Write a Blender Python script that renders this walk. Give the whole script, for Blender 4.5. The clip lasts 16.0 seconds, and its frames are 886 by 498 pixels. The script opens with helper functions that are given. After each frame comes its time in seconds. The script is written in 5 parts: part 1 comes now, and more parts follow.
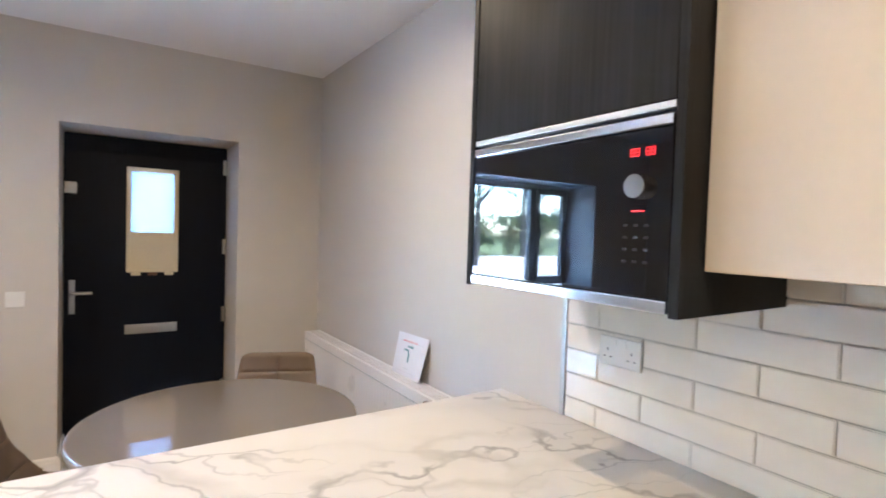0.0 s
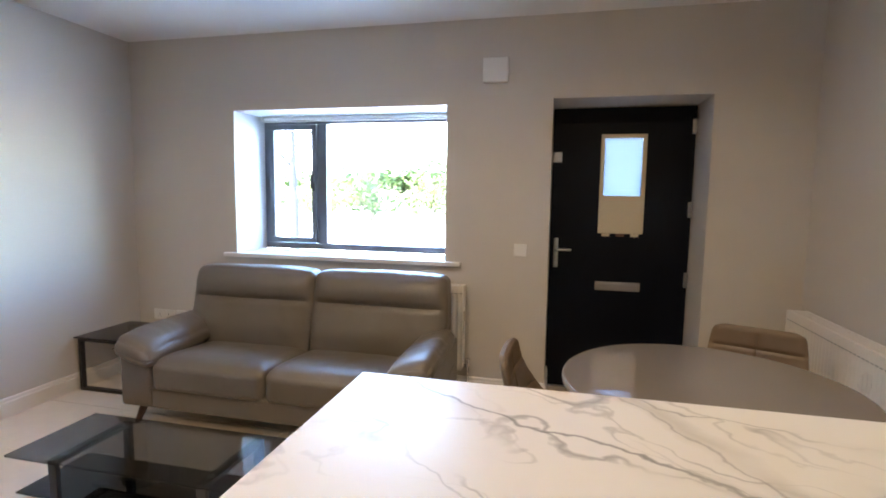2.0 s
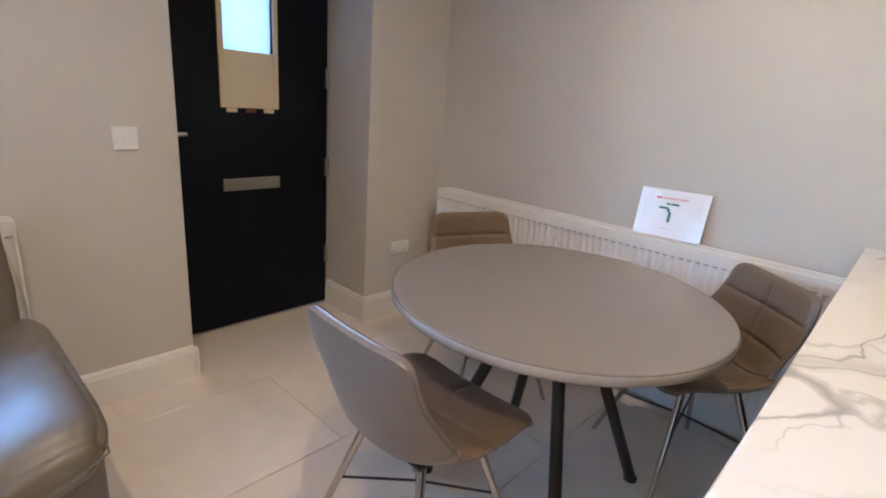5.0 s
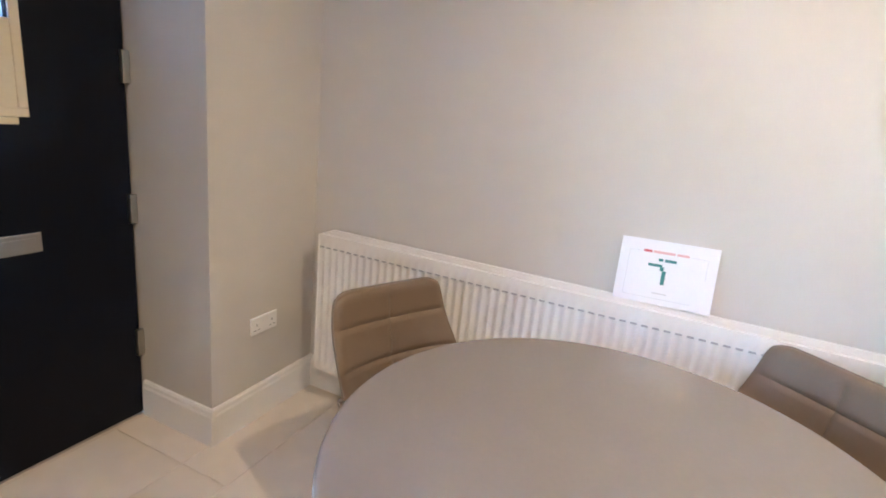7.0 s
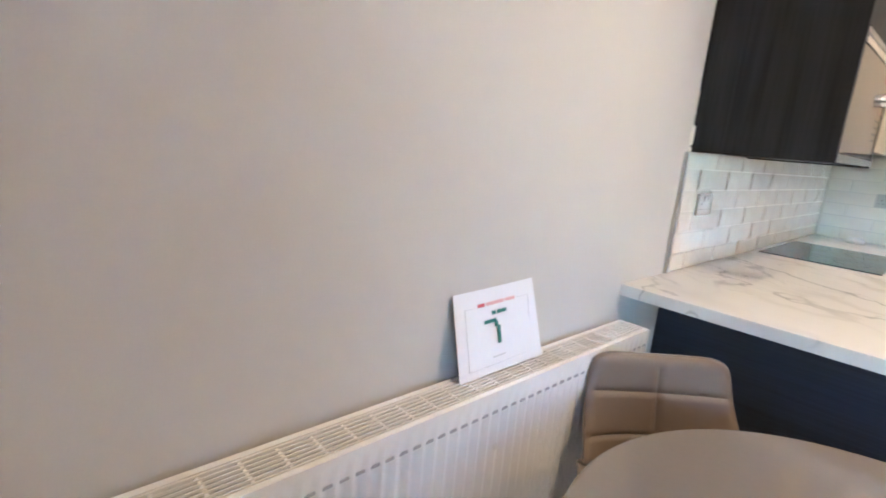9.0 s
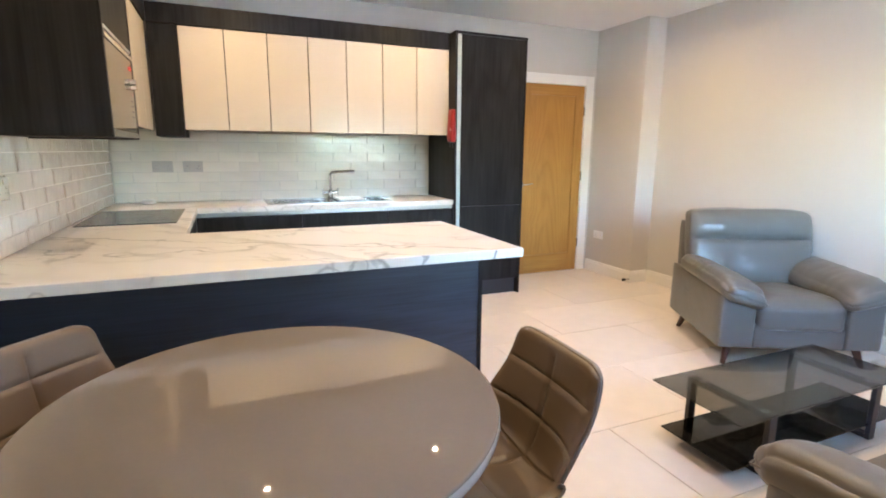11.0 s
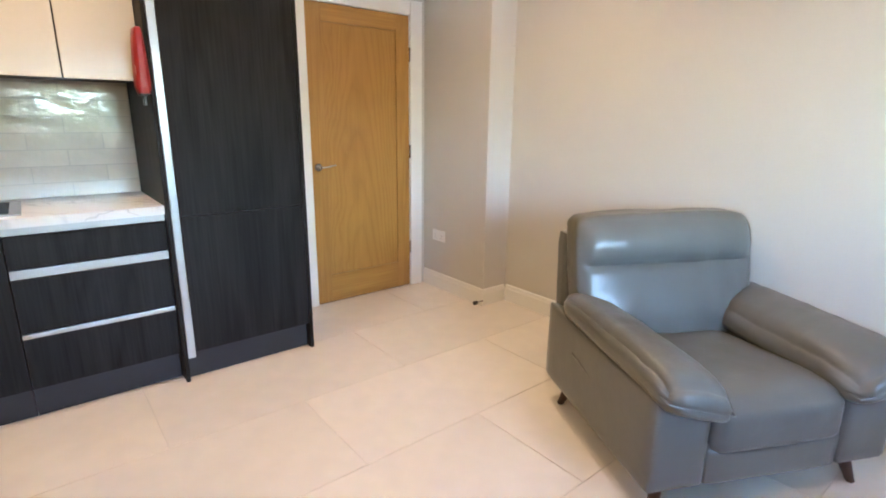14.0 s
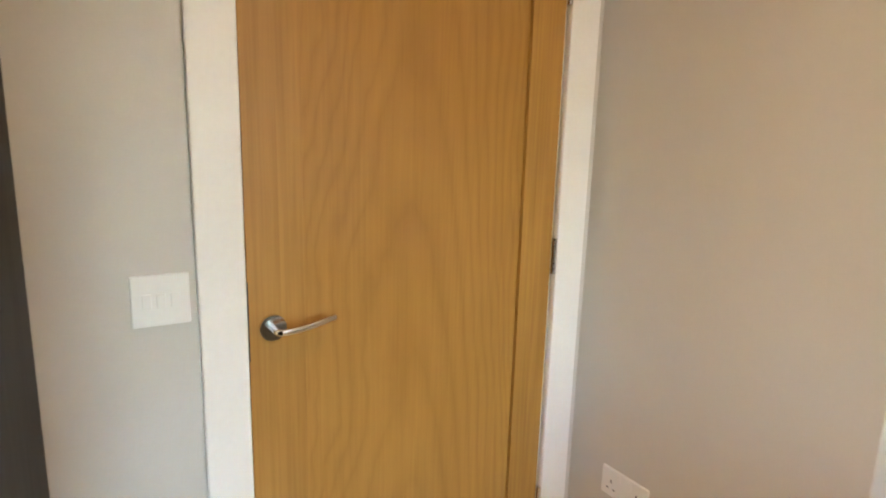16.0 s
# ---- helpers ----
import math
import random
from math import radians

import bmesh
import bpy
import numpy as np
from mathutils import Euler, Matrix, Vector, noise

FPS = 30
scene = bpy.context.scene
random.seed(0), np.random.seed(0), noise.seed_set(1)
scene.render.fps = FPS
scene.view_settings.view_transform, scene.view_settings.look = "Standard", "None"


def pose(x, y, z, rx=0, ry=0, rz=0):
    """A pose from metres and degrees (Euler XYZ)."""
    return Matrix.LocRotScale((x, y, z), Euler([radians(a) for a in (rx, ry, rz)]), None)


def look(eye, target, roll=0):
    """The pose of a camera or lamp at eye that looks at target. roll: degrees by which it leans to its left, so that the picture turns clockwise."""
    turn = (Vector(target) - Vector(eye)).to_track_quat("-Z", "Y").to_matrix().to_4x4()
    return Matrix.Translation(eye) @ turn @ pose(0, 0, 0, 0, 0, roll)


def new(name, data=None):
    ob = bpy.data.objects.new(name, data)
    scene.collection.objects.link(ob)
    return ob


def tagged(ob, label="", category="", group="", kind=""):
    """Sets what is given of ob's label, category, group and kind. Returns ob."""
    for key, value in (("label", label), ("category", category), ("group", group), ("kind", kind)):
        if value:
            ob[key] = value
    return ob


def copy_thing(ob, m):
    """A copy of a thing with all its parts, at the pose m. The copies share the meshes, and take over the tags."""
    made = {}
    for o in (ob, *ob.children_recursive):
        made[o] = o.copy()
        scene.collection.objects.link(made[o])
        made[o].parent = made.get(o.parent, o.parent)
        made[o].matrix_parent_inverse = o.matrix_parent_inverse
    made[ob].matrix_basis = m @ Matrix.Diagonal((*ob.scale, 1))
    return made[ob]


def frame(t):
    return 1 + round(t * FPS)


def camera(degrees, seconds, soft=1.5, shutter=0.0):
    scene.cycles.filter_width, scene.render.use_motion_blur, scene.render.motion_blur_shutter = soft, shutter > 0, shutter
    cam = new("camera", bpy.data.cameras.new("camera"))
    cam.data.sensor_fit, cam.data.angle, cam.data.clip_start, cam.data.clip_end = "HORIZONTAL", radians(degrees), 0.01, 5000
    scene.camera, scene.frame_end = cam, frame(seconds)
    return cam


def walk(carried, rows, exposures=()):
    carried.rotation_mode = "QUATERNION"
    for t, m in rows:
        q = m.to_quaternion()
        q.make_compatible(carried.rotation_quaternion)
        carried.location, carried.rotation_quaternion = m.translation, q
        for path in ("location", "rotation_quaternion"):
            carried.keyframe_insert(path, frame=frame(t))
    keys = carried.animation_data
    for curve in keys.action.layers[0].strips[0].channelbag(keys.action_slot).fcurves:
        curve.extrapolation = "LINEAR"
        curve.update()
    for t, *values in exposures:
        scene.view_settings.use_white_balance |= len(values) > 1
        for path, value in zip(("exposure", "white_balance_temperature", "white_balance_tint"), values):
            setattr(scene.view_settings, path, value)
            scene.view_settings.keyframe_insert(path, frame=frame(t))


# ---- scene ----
cam = camera(82.4, 16.0, soft=1.8, shutter=0.12)
PATH = [
    (0, (-1.313, -3.721, 1.527), (-0.205, -2.058, 1.461), 1.8),
    (0.5, (-1.402, -3.623, 1.512), (-0.776, -1.727, 1.393), 1.5),
    (1, (-1.355, -3.539, 1.442), (-1.278, -1.544, 1.320), 1.1),
    (1.5, (-1.356, -3.582, 1.463), (-1.726, -1.623, 1.303), 0.9),
    (2, (-1.469, -3.573, 1.436), (-1.917, -1.634, 1.232), 0.8),
    (2.5, (-1.659, -3.479, 1.427), (-1.872, -1.509, 1.153), 1.7),
    (3, (-1.827, -3.266, 1.379), (-1.644, -1.305, 1.029), 2.3),
    (3.5, (-2.016, -2.986, 1.344), (-1.406, -1.130, 0.916), 2.5),
    (4, (-2.197, -2.743, 1.342), (-1.199, -1.088, 0.826), 3.5),
    (4.2, (-2.229, -2.647, 1.325), (-1.120, -1.075, 0.778), 3.5),
    (5.2, (-2.320, -2.215, 1.312), (-0.850, -0.980, 0.730), 4.6),
    (6.3, (-2.085, -1.872, 1.335), (-0.437, -0.959, 0.663), 5.6),
    (6.5, (-1.991, -1.773, 1.332), (-0.316, -0.870, 0.716), 5.7),
    (7, (-1.784, -1.503, 1.329), (-0.015, -0.724, 0.813), 6.1),
    (7.5, (-1.563, -1.190, 1.355), (0.313, -0.662, 0.907), 6.4),
    (8, (-1.246, -0.876, 1.356), (0.712, -0.779, 0.957), 6.2),
    (8.5, (-0.925, -0.659, 1.363), (0.916, -1.274, 0.881), 6.6),
    (9, (-0.792, -0.585, 1.348), (0.621, -1.935, 0.922), 5.2),
    (9.5, (-0.785, -0.516, 1.321), (-0.083, -2.343, 0.911), 3.2),
    (10, (-0.780, -0.338, 1.350), (-0.738, -2.302, 0.961), 2.0),
    (10.2, (-0.770, -0.306, 1.351), (-0.927, -2.266, 0.967), 1.7),
    (12.3, (-1.171, -0.290, 1.304), (-2.462, -1.752, 0.862), 1.4),
    (12.5, (-1.268, -0.381, 1.314), (-2.586, -1.815, 0.859), 1.9),
    (13, (-1.552, -0.723, 1.310), (-2.862, -2.160, 0.839), 1.6),
    (13.5, (-1.831, -1.195, 1.311), (-3.124, -2.637, 0.812), 1.5),
    (14, (-2.199, -1.731, 1.329), (-3.421, -3.233, 0.830), 0.7),
    (14.5, (-2.473, -2.340, 1.300), (-3.747, -3.800, 0.806), 1.9),
    (15, (-2.837, -2.817, 1.255), (-4.035, -4.364, 0.840), 1.3),
    (15.5, (-3.206, -3.415, 1.288), (-4.332, -5.016, 0.877), 1.3),
    (16, (-3.482, -3.995, 1.325), (-4.570, -5.640, 0.991), 1.6),
]
EXPOSURES = [(t, stops, kelvin, 8) for t, stops, kelvin in ((0, 6.45, 5480), (0.8, 6.2, 5800), (1.6, 5.8, 6100), (2.5, 5.75, 6400), (4, 5.72, 5850), (5.2, 6.2, 5600), (6.5, 6.62, 5350), (7.2, 6.75, 5750), (8.0, 6.9, 5850), (8.5, 6.48, 5700), (9.0, 6.52, 5580), (9.5, 6.43, 5820), (10, 6.38, 6000), (12.5, 6.2, 7000), (14, 6.12, 6450), (15, 6.2, 5900), (16, 6.08, 7400))]
walk(cam, [(t, look(eye, target, roll)) for t, eye, target, roll in PATH], EXPOSURES)

# ---- world, sun, lamps ----
world = bpy.data.worlds.new("world")
scene.world = world
world.use_nodes = True
wn = world.node_tree
sky = wn.nodes.new("ShaderNodeTexSky")
sky.sky_type = "NISHITA"
sky.sun_disc = False
sky.sun_elevation = radians(48)
sky.sun_rotation = radians(205)
sky.air_density, sky.dust_density, sky.ozone_density = 1.0, 0.6, 3.0
wn.nodes["Background"].inputs[1].default_value = 0.15
wn.links.new(sky.outputs[0], wn.nodes["Background"].inputs[0])

sun = new("sun", bpy.data.lights.new("sun", "SUN"))
sun.data.energy, sun.data.angle, sun.data.color = 2.6, radians(0.5), (1, 0.96, 0.90)
sun.matrix_basis = look((-8, -19, 26), (0, 0, 0))

# room, in metres: radiator wall x = 0, front wall y = FW
FW, BW, LW, H = -0.082, -4.988, -4.873, 2.627
PX, PY = -4.642, -4.266          # pier beside the oak door
DY = 0.303                       # front door leaf
# two known by their tabletop glints; the other four unseen, added for fill
LAMPS = [(-0.95, -3.9, 0.16), (-2.3, -3.9, 0.17), (-0.95, -1.9, 0.20), (-2.5, -1.9, 0.25), (-3.9, -1.9, 0.07), (-3.9, -3.6, 0.22)]   # x, y, watts


def downlamp(x, y, power):
    la = new("downlight_and_fill_lamp", bpy.data.lights.new("downlight_and_fill_lamp", "AREA"))
    la.data.shape, la.data.size, la.data.energy, la.data.color = "DISK", 0.028, power, (1, 0.73, 0.45)
    la.data.spread = radians(162)
    la.matrix_basis = Matrix.Translation((x, y, H - 0.008))
    return la


for lx, ly, watts in LAMPS:
    downlamp(lx, ly, watts)

# ---- materials ----


def nodes_of(name):
    m = bpy.data.materials.new(name)
    m.use_nodes = True
    return m, m.node_tree.nodes, m.node_tree.links, m.node_tree.nodes["Principled BSDF"]


def ramp(n, stops):
    r = n.new("ShaderNodeValToRGB")
    while len(r.color_ramp.elements) < len(stops):
        r.color_ramp.elements.new(0.5)
    for e, (p, c) in zip(r.color_ramp.elements, stops):
        e.position, e.color = p, (*c, 1) if len(c) == 3 else c
    return r


def tone(c, k):
    return tuple(min(1, max(0, v * k)) for v in c)


def surf(name, base, rough=0.5, var=0.08, coarse=1.5, fine=60, bump=0.1, dist=0.002, metal=0.0, stretch=(1, 1, 1), coat=0.0, rvar=0.08, each=0.0, spec=0.5, coat_ior=1.5):
    """A plain surface with coarse and fine variation of colour, gloss and relief."""
    m, n, l, p = nodes_of(name)
    tc = n.new("ShaderNodeTexCoord")
    mp = n.new("ShaderNodeMapping")
    mp.inputs["Scale"].default_value = stretch
    l.new(tc.outputs["Object"], mp.inputs[0])
    a, b = n.new("ShaderNodeTexNoise"), n.new("ShaderNodeTexNoise")
    a.inputs["Scale"].default_value, b.inputs["Scale"].default_value = coarse, fine
    a.inputs["Detail"].default_value, b.inputs["Detail"].default_value = 4, 5
    for t in (a, b):
        l.new(mp.outputs[0], t.inputs["Vector"])
    mix = n.new("ShaderNodeMath")
    mix.operation = "MULTIPLY_ADD"
    mix.inputs[1].default_value = 0.55
    l.new(a.outputs[0], mix.inputs[0])
    half = n.new("ShaderNodeMath")
    half.operation = "MULTIPLY"
    half.inputs[1].default_value = 0.45
    l.new(b.outputs[0], half.inputs[0])
    l.new(half.outputs[0], mix.inputs[2])
    cr = ramp(n, [(0.3, tone(base, 1 - var)), (0.7, tone(base, 1 + var))])
    l.new(mix.outputs[0], cr.inputs[0])
    out = cr.outputs[0]
    if each:
        oi = n.new("ShaderNodeObjectInfo")
        hv = n.new("ShaderNodeHueSaturation")
        mr = n.new("ShaderNodeMapRange")
        mr.inputs["To Min"].default_value, mr.inputs["To Max"].default_value = 1 - each, 1 + each
        l.new(oi.outputs["Random"], mr.inputs[0])
        l.new(mr.outputs[0], hv.inputs["Value"])
        l.new(out, hv.inputs["Color"])
        out = hv.outputs[0]
    l.new(out, p.inputs["Base Color"])
    rr = n.new("ShaderNodeMapRange")
    rr.inputs["To Min"].default_value, rr.inputs["To Max"].default_value = max(0.01, rough - rvar), rough + rvar
    l.new(a.outputs[0], rr.inputs[0])
    l.new(rr.outputs[0], p.inputs["Roughness"])
    p.inputs["Metallic"].default_value = metal
    p.inputs["Coat Weight"].default_value = coat
    p.inputs["Specular IOR Level"].default_value = spec
    bp = n.new("ShaderNodeBump")
    bp.inputs["Strength"].default_value, bp.inputs["Distance"].default_value = bump, dist
    l.new(b.outputs[0], bp.inputs["Height"])
    l.new(bp.outputs[0], p.inputs["Normal"])
    if coat:
        l.new(bp.outputs[0], p.inputs["Coat Normal"])
        p.inputs["Coat IOR"].default_value = coat_ior
        p.inputs["Coat Roughness"].default_value = min(0.03, rough)
    return m


def wood(name, dark, light, along=2, rough=0.45, ring=7.0, contrast=0.5, bump=0.12, spec=0.5, rings=9, run=0.13):
    """Long grain along one axis (0 x, 1 y, 2 z), with cathedral figure."""
    m, n, l, p = nodes_of(name)
    tc = n.new("ShaderNodeTexCoord")
    mp, mf = n.new("ShaderNodeMapping"), n.new("ShaderNodeMapping")
    s = [ring, ring, ring]
    s[along] = ring * run
    f = [120, 120, 120]
    f[along] = 3
    mp.inputs["Scale"].default_value, mf.inputs["Scale"].default_value = s, f
    a, b = n.new("ShaderNodeTexNoise"), n.new("ShaderNodeTexNoise")
    a.inputs["Scale"].default_value, b.inputs["Scale"].default_value = 1.0, 1.0
    a.inputs["Detail"].default_value, a.inputs["Distortion"].default_value = 3, 0.5
    for q, t in ((mp, a), (mf, b)):
        l.new(tc.outputs["Object"], q.inputs[0])
        l.new(q.outputs[0], t.inputs["Vector"])
    many = n.new("ShaderNodeMath")
    many.operation = "MULTIPLY"
    many.inputs[1].default_value = rings
    l.new(a.outputs[0], many.inputs[0])
    fr = n.new("ShaderNodeMath")
    fr.operation = "PINGPONG"
    fr.inputs[1].default_value = 1
    l.new(many.outputs[0], fr.inputs[0])
    mx = n.new("ShaderNodeMath")
    mx.operation = "MULTIPLY_ADD"
    mx.inputs[1].default_value = contrast
    l.new(fr.outputs[0], mx.inputs[0])
    hb = n.new("ShaderNodeMath")
    hb.operation = "MULTIPLY"
    hb.inputs[1].default_value = 1 - contrast * 0.6
    l.new(b.outputs[0], hb.inputs[0])
    l.new(hb.outputs[0], mx.inputs[2])
    cr = ramp(n, [(0.15, dark), (0.85, light)])
    l.new(mx.outputs[0], cr.inputs[0])
    l.new(cr.outputs[0], p.inputs["Base Color"])
    rr = n.new("ShaderNodeMapRange")
    rr.inputs["To Min"].default_value, rr.inputs["To Max"].default_value = rough - 0.06, rough + 0.1
    l.new(b.outputs[0], rr.inputs[0])
    l.new(rr.outputs[0], p.inputs["Roughness"])
    bp = n.new("ShaderNodeBump")
    p.inputs["Specular IOR Level"].default_value = spec
    bp.inputs["Strength"].default_value, bp.inputs["Distance"].default_value = bump, 0.001
    l.new(b.outputs[0], bp.inputs["Height"])
    l.new(bp.outputs[0], p.inputs["Normal"])
    return m


def cathedral(name, dark, light, centre, rough=0.38):
    """Flat-sawn veneer: arched growth rings stacked up a panel, straight grain at its sides."""
    m, n, l, p = nodes_of(name)
    tc = n.new("ShaderNodeTexCoord")
    sx = n.new("ShaderNodeSeparateXYZ")
    l.new(tc.outputs["Object"], sx.inputs[0])

    def op(kind, a, b=None, c=None):
        q = n.new("ShaderNodeMath")
        q.operation = kind
        for k, v in enumerate((a, b, c)):
            if isinstance(v, (int, float)):
                q.inputs[k].default_value = v
            elif v is not None:
                l.new(v, q.inputs[k])
        return q.outputs[0]

    def grain(scale, detail):
        mp, t = n.new("ShaderNodeMapping"), n.new("ShaderNodeTexNoise")
        mp.inputs["Scale"].default_value = scale
        t.inputs["Scale"].default_value, t.inputs["Detail"].default_value = 1.0, detail
        l.new(tc.outputs["Object"], mp.inputs[0])
        l.new(mp.outputs[0], t.inputs["Vector"])
        return t.outputs[0]
    wander, fine, blotch = grain((5.0, 5.0, 1.6), 4), grain((150, 150, 4), 4), grain((9, 9, 2.2), 2)
    dx = op("ADD", op("SUBTRACT", sx.outputs["X"], centre), op("MULTIPLY_ADD", wander, 0.16, -0.08))
    rings = op("MULTIPLY_ADD", op("MULTIPLY", dx, dx), 34.0, op("MULTIPLY_ADD", wander, 1.1, op("MULTIPLY", sx.outputs["Z"], 1.15)))
    line = op("POWER", op("PINGPONG", op("MULTIPLY", rings, 4.6), 1.0), 2.2)
    tint = op("MULTIPLY_ADD", line, -0.19, op("MULTIPLY_ADD", fine, 0.42, op("MULTIPLY_ADD", blotch, 0.42, 0.17)))
    cr = ramp(n, [(0.15, dark), (0.85, light)])
    l.new(tint, cr.inputs[0])
    l.new(cr.outputs[0], p.inputs["Base Color"])
    p.inputs["Roughness"].default_value = rough
    bp = n.new("ShaderNodeBump")
    bp.inputs["Strength"].default_value, bp.inputs["Distance"].default_value = 0.1, 0.001
    l.new(fine, bp.inputs["Height"])
    l.new(bp.outputs[0], p.inputs["Normal"])
    return m


def marble(name):
    m, n, l, p = nodes_of(name)
    tc = n.new("ShaderNodeTexCoord")

    # coordinates bent at two sizes, so that the veins run long but ragged
    where = tc.outputs["Object"]
    for scale, amount in ((2.4, 0.34), (8.0, 0.11), (26.0, 0.030)):
        t = n.new("ShaderNodeTexNoise")
        t.inputs["Scale"].default_value, t.inputs["Detail"].default_value = scale, 1.5
        l.new(tc.outputs["Object"], t.inputs["Vector"])
        c = n.new("ShaderNodeVectorMath")
        c.operation = "SUBTRACT"
        c.inputs[1].default_value = (0.5, 0.5, 0.5)
        l.new(t.outputs["Color"], c.inputs[0])
        k = n.new("ShaderNodeVectorMath")
        k.operation = "MULTIPLY_ADD"
        k.inputs[1].default_value = (amount, amount, amount)
        l.new(c.outputs[0], k.inputs[0])
        l.new(where, k.inputs[2])
        where = k.outputs[0]

    def vein(scale, width, turn, shift, power=1.0):
        """Dark near the ridges of a stretched noise."""
        mp = n.new("ShaderNodeMapping")
        mp.inputs["Location"].default_value = (shift, shift * 0.7, 0)
        mp.inputs["Scale"].default_value = (scale * 0.30, scale, scale)
        tn = n.new("ShaderNodeMapping")
        tn.inputs["Rotation"].default_value = (0, 0, turn)
        l.new(where, tn.inputs[0])
        l.new(tn.outputs[0], mp.inputs[0])
        t = n.new("ShaderNodeTexNoise")
        t.inputs["Scale"].default_value, t.inputs["Detail"].default_value = 1, 1.0
        l.new(mp.outputs[0], t.inputs["Vector"])
        s = n.new("ShaderNodeMath")
        s.operation = "SUBTRACT"
        s.inputs[1].default_value = 0.5
        l.new(t.outputs[0], s.inputs[0])
        ab = n.new("ShaderNodeMath")
        ab.operation = "ABSOLUTE"
        l.new(s.outputs[0], ab.inputs[0])
        mr = n.new("ShaderNodeMapRange")
        mr.inputs["From Min"].default_value, mr.inputs["From Max"].default_value = 0.0, width
        mr.inputs["To Min"].default_value, mr.inputs["To Max"].default_value = 1, 0
        l.new(ab.outputs[0], mr.inputs[0])
        pw = n.new("ShaderNodeMath")
        pw.operation = "POWER"
        pw.inputs[1].default_value = power
        l.new(mr.outputs[0], pw.inputs[0])
        return pw.outputs[0]

    def long_vein(angle, offset, width, ragged, power):
        """One main vein along a wandering straight line across the slab."""
        bent = tc.outputs["Object"]
        for scale, amount in ((3.2, 0.13 * ragged), (11.0, 0.06 * ragged), (40.0, 0.012)):
            t = n.new("ShaderNodeTexNoise")
            t.inputs["Scale"].default_value, t.inputs["Detail"].default_value = scale, 2
            l.new(tc.outputs["Object"], t.inputs["Vector"])
            c = n.new("ShaderNodeVectorMath")
            c.operation = "SUBTRACT"
            c.inputs[1].default_value = (0.5, 0.5, 0.5)
            l.new(t.outputs["Color"], c.inputs[0])
            k = n.new("ShaderNodeVectorMath")
            k.operation = "MULTIPLY_ADD"
            k.inputs[1].default_value = (amount, amount, amount)
            l.new(c.outputs[0], k.inputs[0])
            l.new(bent, k.inputs[2])
            bent = k.outputs[0]
        dt = n.new("ShaderNodeVectorMath")
        dt.operation = "DOT_PRODUCT"
        dt.inputs[1].default_value = (math.sin(angle), math.cos(angle), 0)
        l.new(bent, dt.inputs[0])
        s = n.new("ShaderNodeMath")
        s.operation = "SUBTRACT"
        s.inputs[1].default_value = offset
        l.new(dt.outputs["Value"], s.inputs[0])
        ab = n.new("ShaderNodeMath")
        ab.operation = "ABSOLUTE"
        l.new(s.outputs[0], ab.inputs[0])
        mr = n.new("ShaderNodeMapRange")
        mr.inputs["From Min"].default_value, mr.inputs["From Max"].default_value = 0.0, width
        mr.inputs["To Min"].default_value, mr.inputs["To Max"].default_value = 1, 0
        l.new(ab.outputs[0], mr.inputs[0])
        pw = n.new("ShaderNodeMath")
        pw.operation = "POWER"
        pw.inputs[1].default_value = power
        l.new(mr.outputs[0], pw.inputs[0])
        return pw.outputs[0]

    def gate(sock, scale, lo, hi):
        t = n.new("ShaderNodeTexNoise")
        t.inputs["Scale"].default_value, t.inputs["Detail"].default_value = scale, 2
        l.new(tc.outputs["Object"], t.inputs["Vector"])
        mr = n.new("ShaderNodeMapRange")
        mr.inputs["From Min"].default_value, mr.inputs["From Max"].default_value = lo, hi
        l.new(t.outputs[0], mr.inputs[0])
        mu = n.new("ShaderNodeMath")
        mu.operation = "MULTIPLY"
        l.new(sock, mu.inputs[0])
        l.new(mr.outputs[0], mu.inputs[1])
        return mu.outputs[0]

    base = (0.70, 0.68, 0.65)
    col = None
    for sock, tint, amount in ((gate(vein(2.3, 0.060, 0.55, 0.0, 1.4), 1.9, 0.44, 0.62), (0.52, 0.495, 0.46), 0.42),
                               (gate(vein(2.3, 0.010, 0.55, 0.0, 0.7), 2.4, 0.42, 0.56), (0.17, 0.165, 0.165), 0.70),
                               (gate(vein(3.6, 0.011, 0.80, 3.7, 0.8), 2.0, 0.42, 0.58), (0.24, 0.23, 0.23), 0.62),
                               (gate(vein(2.6, 0.040, 0.45, 8.1, 0.9), 1.6, 0.46, 0.60), (0.49, 0.47, 0.43), 0.55),
                               (gate(vein(5.2, 0.012, 0.25, 5.3, 1.0), 2.4, 0.44, 0.60), (0.30, 0.29, 0.28), 0.55),
                               (gate(long_vein(1.012, -2.265, 0.050, 1.0, 0.8), 2.6, 0.30, 0.46), (0.45, 0.425, 0.38), 0.62),
                               (gate(long_vein(1.012, -2.290, 0.006, 1.1, 0.7), 3.0, 0.36, 0.50), (0.26, 0.25, 0.24), 0.62),
                               (gate(long_vein(0.506, -2.850, 0.0065, 1.0, 0.6), 2.2, 0.28, 0.40), (0.12, 0.118, 0.12), 0.85),
                               (gate(long_vein(0.506, -2.850, 0.022, 1.0, 1.2), 2.9, 0.42, 0.58), (0.40, 0.385, 0.36), 0.50)):
        mi = n.new("ShaderNodeMix")
        mi.data_type = "RGBA"
        am = n.new("ShaderNodeMath")
        am.operation = "MULTIPLY"
        am.inputs[1].default_value = amount
        l.new(sock, am.inputs[0])
        l.new(am.outputs[0], mi.inputs["Factor"])
        if col is None:
            mi.inputs[6].default_value = (*base, 1)
        else:
            l.new(col, mi.inputs[6])
